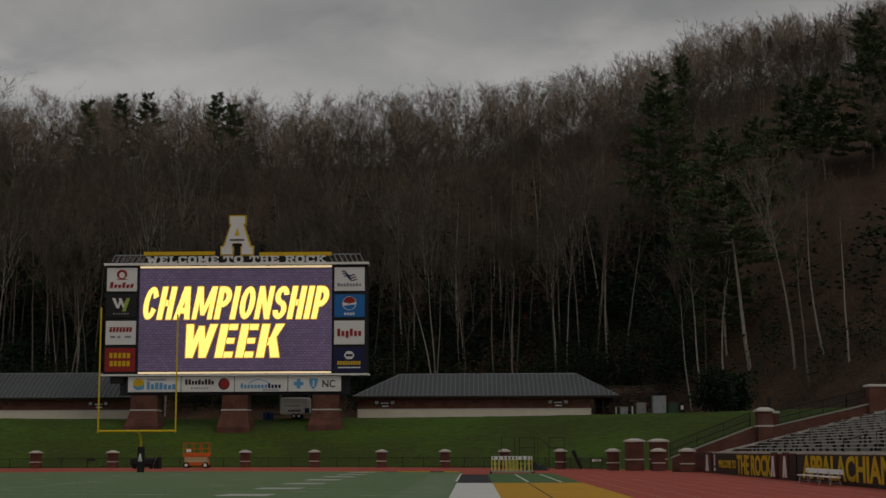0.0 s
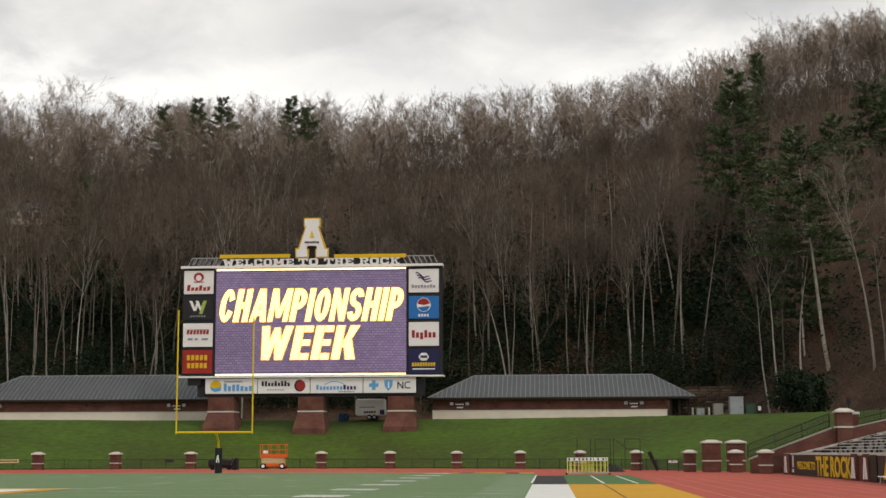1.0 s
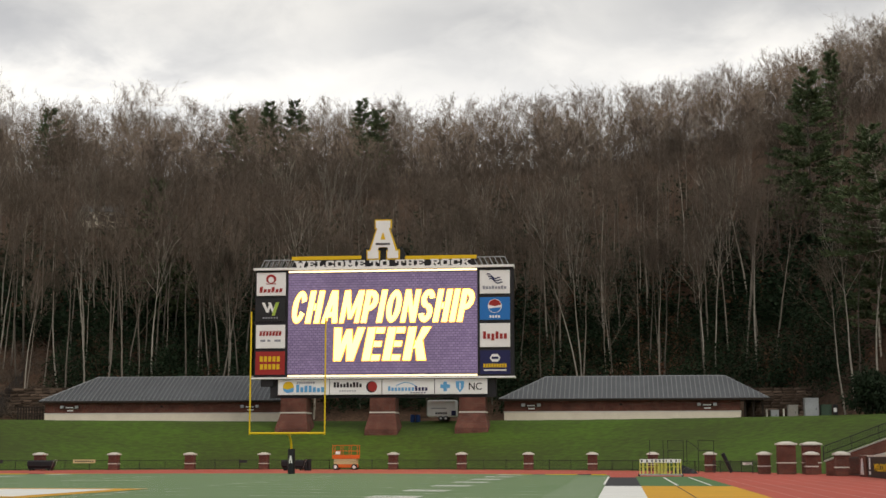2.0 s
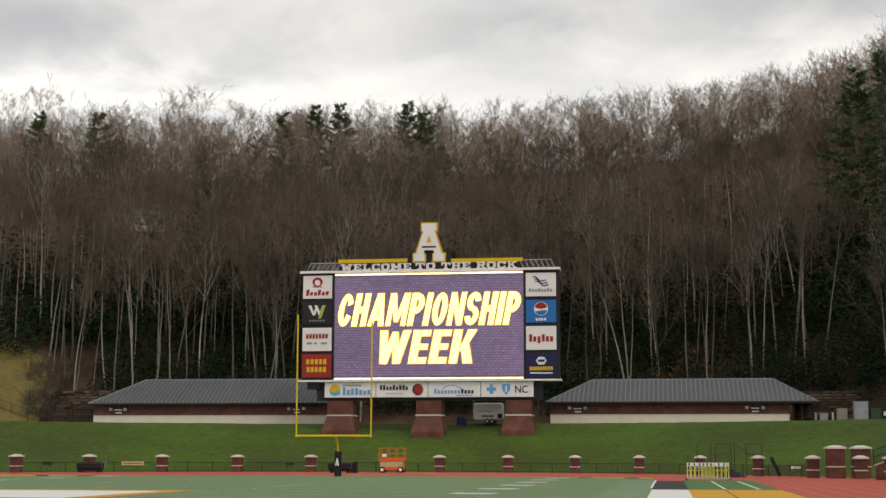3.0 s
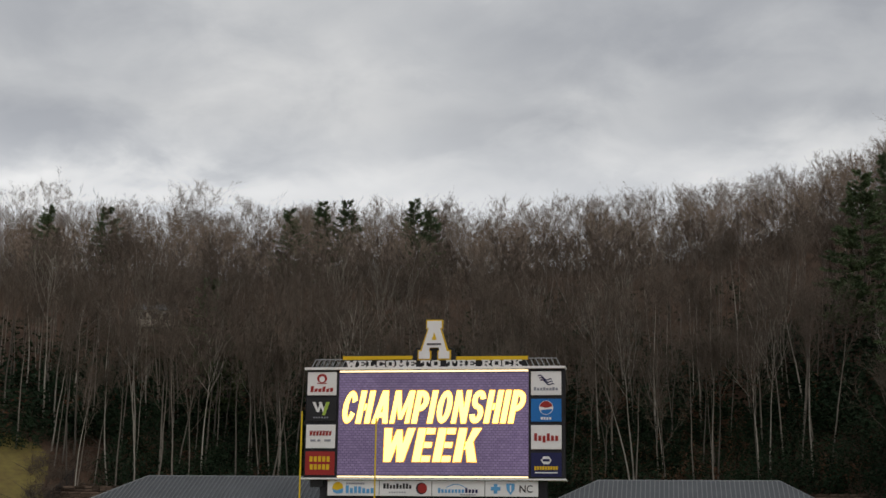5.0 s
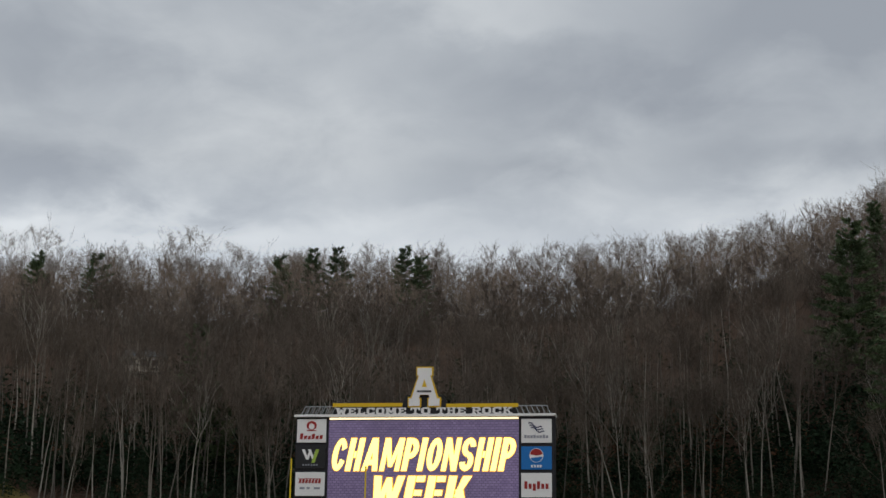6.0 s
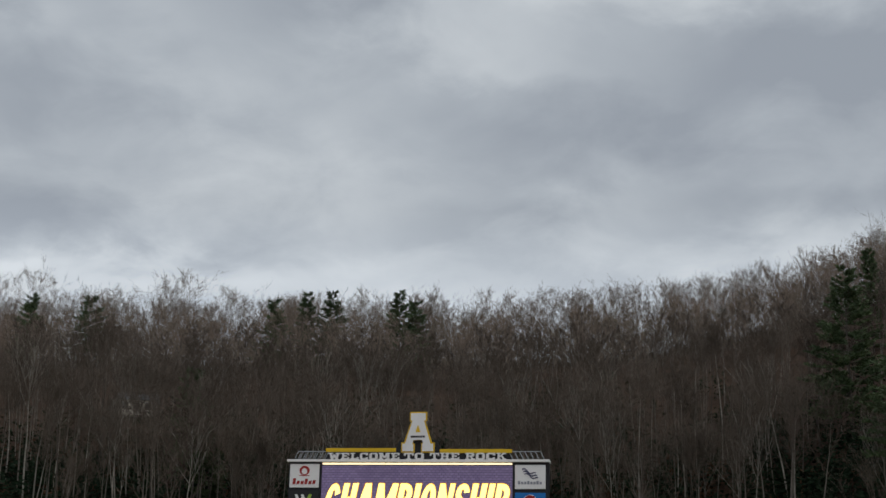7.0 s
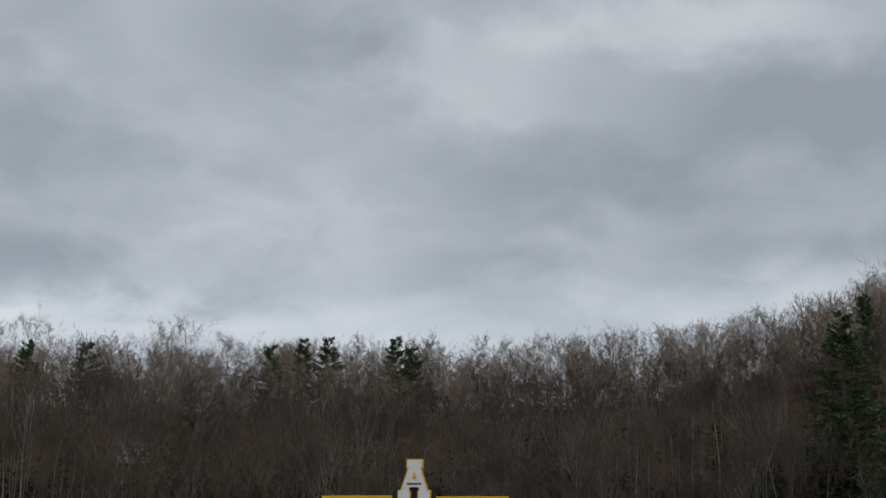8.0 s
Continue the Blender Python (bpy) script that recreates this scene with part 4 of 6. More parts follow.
def heavy_letter(ch, g):
    """Width and convex pieces of a heavy sans capital of unit height, every stroke grown by g."""
    def ring(cx, cz, rx, rz, ix, iz, a0=0, a1=360):
        n = max(6, int((a1 - a0) / 20))
        ang = [radians(a0 + (a1 - a0) * i / n) for i in range(n + 1)]
        pt = [((cx + (rx + g) * math.cos(t), cz + (rz + g) * math.sin(t)), (cx + max(0.01, ix - g) * math.cos(t), cz + max(0.01, iz - g) * math.sin(t))) for t in ang]
        return [[p[0], q[0], q[1], p[1]] for p, q in zip(pt, pt[1:])]

    def bar(x0, z0, x1, z1):
        return [[(x0 - g, z0 - g), (x1 + g, z0 - g), (x1 + g, z1 + g), (x0 - g, z1 + g)]]

    def slant(xa, wa, za, xb, wb, zb):
        return [[(xa - g, za - g), (xa + wa + g, za - g), (xb + wb + g, zb + g), (xb - g, zb + g)]]
    if ch == "C":
        return 0.47, ring(0.24, 0.5, 0.24, 0.5, 0.055, 0.30, 24, 336)
    if ch == "H":
        return 0.50, bar(0, 0, 0.2, 1) + bar(0.3, 0, 0.5, 1) + bar(0.2, 0.4, 0.3, 0.6)
    if ch == "A":
        return 0.56, slant(0, 0.19, 0, 0.17, 0.2, 1) + slant(0.37, 0.19, 0, 0.19, 0.2, 1) + slant(0.15, 0.26, 0.18, 0.18, 0.2, 0.36)
    if ch == "M":
        return 0.68, bar(0, 0, 0.17, 1) + bar(0.51, 0, 0.68, 1) + slant(0.27, 0.14, 0.12, 0, 0.2, 1) + slant(0.27, 0.14, 0.12, 0.48, 0.2, 1)
    if ch == "P":
        return 0.47, bar(0, 0, 0.2, 1) + ring(0.19, 0.68, 0.28, 0.32, 0.09, 0.13, -90, 90)
    if ch == "I":
        return 0.20, bar(0, 0, 0.2, 1)
    if ch == "O":
        return 0.50, ring(0.25, 0.5, 0.25, 0.5, 0.055, 0.30)
    if ch == "N":
        return 0.52, bar(0, 0, 0.18, 1) + bar(0.34, 0, 0.52, 1) + slant(0.34, 0.18, 0, 0, 0.18, 1)
    if ch == "S":
        return 0.46, ring(0.23, 0.71, 0.23, 0.29, 0.045, 0.10, 5, 270) + ring(0.23, 0.29, 0.23, 0.29, 0.045, 0.10, 185, 450)
    if ch == "W":
        return 0.74, slant(0.13, 0.18, 0, 0, 0.19, 1) + slant(0.13, 0.18, 0, 0.30, 0.14, 0.95) + slant(0.43, 0.18, 0, 0.30, 0.14, 0.95) + slant(0.43, 0.18, 0, 0.55, 0.19, 1)
    if ch == "E":
        return 0.42, bar(0, 0, 0.2, 1) + bar(0.2, 0, 0.42, 0.19) + bar(0.2, 0.41, 0.4, 0.59) + bar(0.2, 0.81, 0.42, 1)
    return 0.55, bar(0, 0, 0.2, 1) + slant(0.19, 0.12, 0.36, 0.32, 0.22, 1) + slant(0.33, 0.23, 0, 0.2, 0.2, 0.6)


def heavy_word(text, width, height, depth, grow=0.0, shear=0.19):
    """A word of heavy slanted capitals standing in the xz plane, its lower left corner at the origin."""
    bm = bmesh.new()
    gap = 0.055
    widths = [heavy_letter(ch, 0.0)[0] for ch in text]
    unit = (width - shear * height) / (sum(widths) + gap * (len(text) - 1))
    x, layer = 0.0, 0
    for ch, w in zip(text, widths):
        for piece in heavy_letter(ch, grow)[1]:
            layer += 1
            pts = [((x + a) * unit + shear * b * height, b * height) for a, b in piece]
            front = [bm.verts.new((a, -0.0003 * layer, b)) for a, b in pts]
            back = [bm.verts.new((a, depth, b)) for a, b in pts]
            bm.faces.new(front)
            for i in range(4):
                bm.faces.new((front[(i + 1) % 4], front[i], back[i], back[(i + 1) % 4]))
        x += w + gap
    bmesh.ops.recalc_face_normals(bm, faces=bm.faces)
    return bm


def build_scoreboard():
    y = SB_Y
    sb = thing("scoreboard", (-27.9, y, 3.2), "large black stadium scoreboard with a lit purple screen on brick columns", "scoreboard")

    def put(name, bm, mat, label="", parent=None):
        ob = part(name, bm, mat, parent or sb, label)
        if parent is None:
            ob.matrix_parent_inverse = sb.matrix_basis.inverted()
        return ob
    put("casing", box(-43.45, y, 10.5, -12.4, y + 1.6, 23.6, 0.05), M["board_black"], "black steel casing")
    put("top_ledge", box(-43.6, y - 0.45, 23.45, -12.3, y + 1.7, 23.72), M["white_metal"], "white ledge")
    put("bottom_ledge", box(-43.65, y - 0.5, 10.42, -12.25, y + 1.7, 10.62), M["white_metal"], "white ledge")
    put("screen", box(-39.35, y - 0.14, 11.0, -16.65, y + 0.05, 23.0), M["screen"], "lit purple video screen with a honeycomb pattern")
    for z0, z1 in ((23.14, 23.34), (10.69, 10.88)):
        for k in range(3):
            x0 = -39.35 + k * 7.567
            put("light_strip", box(x0 + 0.03, y - 0.2, z0, x0 + 7.53, y, z1), M["lit_strip"], "lit cream light strip")
    for txt, x0, z0, w, h in (("CHAMPIONSHIP", -39.2, 17.0, 22.5, 3.95), ("WEEK", -34.5, 12.5, 12.5, 4.0)):
        ob = put("lit_word", heavy_word(txt, w, h, 0.03, -0.012), M["lit_text"], "lit gold words on the screen")
        ob.matrix_basis = pose(x0, y - 0.20, z0)
        ob = put("lit_word_edge", heavy_word(txt, w, h, 0.02, 0.010), M["lit_edge"], "warm gold edge round the words")
        ob.matrix_basis = pose(x0, y - 0.165, z0)
    # sponsor panels: plain shapes in the colours of the signs, no lettering
    faces = [("sign_white", "sign_black", "sign_white", "sign_red"), ("sign_white", "sign_blue", "sign_white", "sign_navy")]
    tops = [(23.2, 20.4), (19.98, 17.3), (16.9, 14.1), (13.72, 10.95)]
    for side, x0 in ((0, -43.26), (1, -16.35)):
        for row, (z1, z0) in enumerate(tops):
            z1, z0 = (z1, z0) if side == 0 else (z1 - 0.09, z0 - 0.09)
            dz = 0.0
            p = put("sponsor_panel", box(x0, y - 0.16, z0 + dz, x0 + 3.56, y, z1 + dz, 0.03), M[faces[side][row]], {"sign_white": "white", "sign_black": "black", "sign_red": "red", "sign_blue": "blue", "sign_navy": "navy"}[faces[side][row]] + " sign panel")
            cx, cz, f = x0 + 1.78, (z0 + z1) / 2, y - 0.20

            def mark(outline, mat, name="mark", d=0.0):
                part(name, plate(outline, f - d, f + 0.06), M[mat], p)

            def bar(x, z, w, h, mat, d=0.0):
                mark([(x, z), (x + w, z), (x + w, z + h), (x, z + h)], mat, "bar", d)
            if (side, row) == (0, 0):
                mark(ellipse(cx, cz + 0.62, 0.62, 0.55), "sign_red")
                mark(ellipse(cx, cz + 0.52, 0.34, 0.36), "sign_white", d=0.01)
                bar(cx - 0.6, cz - 0.02, 1.2, 0.1, "sign_red")
                for k in range(6):
                    h = (0.72, 0.42, 0.42, 0.66, 0.42, 0.5)[k]
                    mark([(cx - 1.4 + 0.48 * k, cz - 1.02), (cx - 1.06 + 0.48 * k, cz - 1.0 + 0.05 * (k % 2)), (cx - 0.98 + 0.48 * k, cz - 1.0 + h), (cx - 1.34 + 0.48 * k, cz - 1.04 + h)], "sign_red")
            elif (side, row) == (0, 1):
                for a, b, c in ((-1.1, -0.55, "sign_white"), (-0.35, 0.2, "sign_white")):
                    mark([(cx + a, cz + 0.95), (cx + a + 0.36, cz + 0.95), (cx + b + 0.30, cz - 0.25), (cx + b, cz - 0.25)], c)
                    mark([(cx + b, cz - 0.25), (cx + b + 0.30, cz - 0.25), (cx + b + 0.62, cz + 0.75), (cx + b + 0.34, cz + 0.75)], c, d=0.005)
                mark([(cx + 0.62, cz + 0.95), (cx + 1.02, cz + 0.95), (cx + 0.50, cz - 0.62), (cx + 0.12, cz - 0.62)], "sign_green", d=0.01)
                for k in range(6):
                    bar(cx - 0.95 + 0.33 * k, cz - 0.98, 0.18, 0.18, "sign_grey")
            elif (side, row) == (0, 2):
                for k in range(7):
                    mark([(cx - 1.35 + 0.39 * k, cz + 0.1), (cx - 1.07 + 0.39 * k, cz + 0.1), (cx - 0.98 + 0.39 * k, cz + 0.58), (cx - 1.26 + 0.39 * k, cz + 0.58)], "sign_red")
                bar(cx - 1.4, cz + 0.62, 2.7, 0.05, "sign_red")
                for k, w in enumerate((0.6, 0.35, 0.75)):
                    bar(cx - 1.2 + 0.85 * k, cz - 0.6, w, 0.24, "sign_grey")
            elif (side, row) == (0, 3):
                for k in range(5):
                    bar(cx - 1.25 + 0.52 * k, cz + 0.18, 0.36, 0.62, "sign_gold")
                    bar(cx - 1.2 + 0.5 * k, cz - 0.75, 0.36, 0.62, "sign_gold")
            elif (side, row) == (1, 0):
                for k in range(3):
                    o = [(cx - 0.95 + 0.1 * i + 0.14 * k, cz + 0.95 - 0.28 * k - 0.035 * i + 0.16 * math.sin(i * 0.5)) for i in range(17)]
                    mark(o + [(a, b - 0.13) for a, b in reversed(o)], "sign_navy")
                for k in range(8):
                    bar(cx - 1.42 + 0.36 * k, cz - 0.85, 0.26, 0.38 if k % 3 == 0 else 0.3, "sign_grey")
            elif (side, row) == (1, 1):
                mark(ellipse(cx, cz + 0.3, 0.82, 0.82, 30), "sign_white")
                mark(ellipse(cx, cz + 0.33, 0.74, 0.74, 18, 8, 172) + [(cx, cz + 0.26)], "sign_red", d=0.01)
                mark(ellipse(cx, cz + 0.25, 0.72, 0.72, 18, 200, 352), "sign_blue", d=0.01)
                for k in range(4):
                    bar(cx - 0.62 + 0.33 * k, cz - 1.1, 0.22, 0.3, "sign_white")
            elif (side, row) == (1, 2):
                for k in range(6):
                    h = (0.86, 0.6, 0.6, 0.86, 0.6, 0.6)[k]
                    bar(cx - 1.4 + 0.49 * k, cz - 0.42 - (0.2 if k == 2 else 0), 0.34, h + (0.2 if k == 2 else 0), "sign_red")
            else:
                mark([(cx - 0.62, cz + 0.5), (cx - 0.32, cz + 0.05), (cx + 0.32, cz + 0.05), (cx + 0.62, cz + 0.5), (cx + 0.32, cz + 0.95), (cx - 0.32, cz + 0.95)], "sign_white")
                bar(cx - 0.4, cz + 0.36, 0.8, 0.28, "sign_navy", 0.01)
                for k in range(9):
                    bar(cx - 1.38 + 0.31 * k, cz - 0.62, 0.23, 0.44, "sign_gold")
                bar(cx - 1.3, cz - 1.0, 2.6, 0.14, "sign_white")
    # the four banners below
    part_w = 25.04 / 4
    for k in range(4):
        x0, z0, z1 = -40.5 + k * part_w, 8.55, 10.36
        p = put("banner_panel", box(x0 + 0.04, y - 0.12, z0, x0 + part_w - 0.05, y + 0.1, z1, 0.02), M["sign_white"], "white banner panel")
        f, cz = y - 0.16, (z0 + z1) / 2

        def mark(outline, mat, d=0.0):
            part("mark", plate(outline, f - d, f + 0.06), M[mat], p)

        def bar(x, z, w, h, mat, d=0.0):
            part("bar", plate([(x, z), (x + w, z), (x + w, z + h), (x, z + h)], f - d, f + 0.06), M[mat], p)
        if k == 0:
            mark(ellipse(x0 + 1.3, cz + 0.02, 0.66, 0.66), "sign_gold")
            mark([(x0 + 0.6, cz - 0.1), (x0 + 1.2, cz - 0.3), (x0 + 1.98, cz - 0.02), (x0 + 1.9, cz - 0.55), (x0 + 1.2, cz - 0.68), (x0 + 0.8, cz - 0.5)], "sign_sky", 0.01)
            for i, h in enumerate((0.9, 0.6, 0.78, 0.78, 0.6, 0.5, 0.6)):
                bar(x0 + 2.25 + 0.5 * i, cz - 0.6, 0.36, h, "sign_sky")
            for i in range(8):
                bar(x0 + 2.3 + 0.28 * i, cz + 0.42, 0.2, 0.2, "sign_grey")
        elif k == 1:
            for i, h in enumerate((0.6, 0.6, 0.42, 0.42, 0.6, 0.42, 0.6, 0.6, 0.42)):
                bar(x0 + 0.5 + 0.385 * i, cz - 0.05, 0.27, h, "sign_black")
            for i in range(7):
                bar(x0 + 1.2 + 0.3 * i, cz - 0.55, 0.16, 0.16, "sign_grey")
            mark(ellipse(x0 + 5.05, cz, 0.66, 0.68), "sign_black")
            mark(ellipse(x0 + 5.15, cz + 0.02, 0.56, 0.58), "sign_red", 0.01)
        elif k == 2:
            o = [(x0 + 1.7 + 0.2 * i, cz + 0.12 + 0.42 * math.sin(i * 0.27)) for i in range(13)]
            mark(o + [(a, b - 0.09) for a, b in reversed(o)], "sign_sky")
            for i in range(12):
                bar(x0 + 0.75 + 0.4 * i, cz - 0.5, 0.27, 0.56 if i in (0, 8) else 0.4, "sign_sky" if i < 8 else "sign_navy")
            for i in range(6):
                bar(x0 + 3.4 + 0.32 * i, cz - 0.78, 0.22, 0.13, "sign_grey")
        else:
            bar(x0 + 1.05, cz - 0.55, 0.42, 1.1, "sign_sky")
            bar(x0 + 0.7, cz - 0.2, 1.12, 0.42, "sign_sky", 0.005)
            mark([(x0 + 2.5, cz + 0.6), (x0 + 3.5, cz + 0.6), (x0 + 3.45, cz - 0.1), (x0 + 3.0, cz - 0.72), (x0 + 2.55, cz - 0.1)], "sign_sky")
            bar(x0 + 2.93, cz - 0.35, 0.16, 0.75, "sign_white", 0.01)
            ob = word("letters", "NC", (x0 + 4.05, f + 0.03, cz - 0.42), 1.5, 0.84, 0.05, M["sign_black"], p, 0.005)
    # header
    head = put("header_beam", box(-39.05, y + 0.3, 23.72, -16.75, y + 0.8, 24.9), M["board_black"], "dark backing of the header sign")
    put("gold_bar", box(-39.05, y + 0.1, 24.68, -30.6, y + 0.7, 25.12), M["sign_gold"], "gold painted bar")
    put("gold_bar", box(-25.3, y + 0.1, 24.56, -16.75, y + 0.7, 25.0), M["sign_gold"], "gold painted bar")
    for txt, x0, w in (("WELCOME", -38.6, 8.6), ("TO", -29.5, 2.4), ("THE", -26.4, 3.55), ("ROCK", -22.2, 4.8)):
        ob = put("header_word", slab_word(txt, w, 0.78, 0.12), M["sign_white"], "white slab-serif header word")
        ob.matrix_basis = pose(x0, y - 0.38, 23.715)
    # railings on the two ends
    for x0, x1, lean in ((-42.9, -39.2, 0.9), (-16.6, -12.9, -0.9)):
        bm = bmesh.new()
        n = 6
        for i in range(n + 1):
            xx = x0 + (x1 - x0) * i / n
            add_tube(bm, [(xx, y + 0.2, 23.7), (xx + lean * 0.55, y + 0.2, 24.72)], 0.05, 5)
        a = lean * 0.55
        add_tube(bm, [(x0 + a, y + 0.2, 24.72), (x1 + a, y + 0.2, 24.72)], 0.06, 5)
        for i in range(n + 1):
            xx = x0 + (x1 - x0) * i / n
            add_tube(bm, [(xx, y + 1.5, 23.7), (xx + lean * 0.55, y + 1.5, 24.72)], 0.04, 5)
        put("end_frame", bm, M["grey_metal"], "grey steel frame")
    # the block letter on top, with its gold rim and dark back board
    def block_a(g):
        """Outline of a slab-serif letter, grown by g; the hole comes second."""
        cx, z0, z1 = -27.95, 24.74, 29.5
        o = [(-2.15 - g, 0 - g), (-0.62 + g, 0 - g), (-0.62 + g, 0.92 + g * 0.6), (-0.78, 0.92 + g), (-0.62, 1.42), (0.62, 1.42), (0.78, 0.92 + g), (0.62 - g, 0.92 + g * 0.6), (0.62 - g, 0 - g), (2.15 + g, 0 - g), (2.15 + g, 0.95 + g), (1.78 + g, 0.95 + g),
             (0.78 + g, 3.9), (1.02 + g, 3.9 - g * 0.5), (1.02 + g, 4.83 + g), (-1.02 - g, 4.83 + g), (-1.02 - g, 3.9 - g * 0.5), (-0.78 - g, 3.9), (-1.78 - g, 0.95 + g), (-2.15 - g, 0.95 + g)]
        return [(cx + 0.86 * a, z0 + 0.94 * b) for a, b in o], [(cx - 0.3, z0 + 2.25), (cx + 0.3, z0 + 2.25), (cx + 0.03, z0 + 3.1), (cx - 0.03, z0 + 3.1)]
    o, hole = block_a(0.17)
    rim = put("letter_rim", plate(o, y + 0.12, y + 0.5), M["sign_gold"], "gold rim of the block letter")
    o, hole = block_a(0.0)
    put("block_letter", plate(o, y + 0.0, y + 0.11), M["sign_white"], "white slab-serif block letter")
    part("letter_hole", plate(hole, y - 0.02, y + 0.05), M["sign_gold"], rim)
    for i in range(6):
        x0 = -28.8 + i * 0.29
        part("bar", plate([(x0, 26.35), (x0 + 0.24, 26.35), (x0 + 0.24, 26.58), (x0, 26.58)], y - 0.03, y + 0.05), M["sign_black"], rim)
    put("letter_back", plate([(-31.0, 24.2), (-24.9, 24.2), (-25.65, 26.1), (-30.25, 26.1)], y + 0.52, y + 0.7), M["sign_black"], "black back board")
    # rear posts and trusses that carry the casing
    for xx in (-38.5, -27.85, -17.25):
        bm = bmesh.new()
        add_box(bm, xx - 0.4, y + 0.7, 6.0, xx + 0.4, y + 1.5, 10.6)
        put("steel_post", bm, M["board_black"])
    put("under_beam", box(-41.5, y + 0.3, 8.2, -14.5, y + 1.4, 10.45), M["board_black"], "dark steel beam")
    put("loudspeaker", box(-42.6, y - 0.1, 9.55, -41.0, y + 0.8, 10.42, 0.04), M["black_metal"], "black loudspeaker")
    # brick columns with flared feet
    for xx, z0, w in ((-38.5, 3.6, 1.55), (-27.85, 2.9, 1.5), (-17.25, 3.1, 1.52)):
        bm = bmesh.new()
        gz = min(ground_z(xx - 2, y - 2), ground_z(xx + 2, y - 2)) - 0.4
        add_frustum(bm, (xx - w - 0.45, y - 1.6, xx + w + 0.42, y + 3.2, gz), (xx - w - 0.42, y - 1.5, xx + w + 0.40, y + 3.1, gz + 1.2))
        add_frustum(bm, (xx - w - 0.42, y - 1.5, xx + w + 0.40, y + 3.1, gz + 1.2), (xx - w, y - 0.4, xx + w, y + 2.4, 6.35))
        add_box(bm, xx - w, y - 0.4, 6.35, xx + w, y + 2.4, 8.15)
        col = put("column", bm, M["brick"], "red brick column with a flared foot")
        part("stone_band", box(xx - w - 0.06, y - 0.47, 6.36, xx + w + 0.06, y + 2.45, 6.53), M["concrete"], col)


build_scoreboard()

# ---- the two service buildings on the terrace ----
B_Y = 180.0


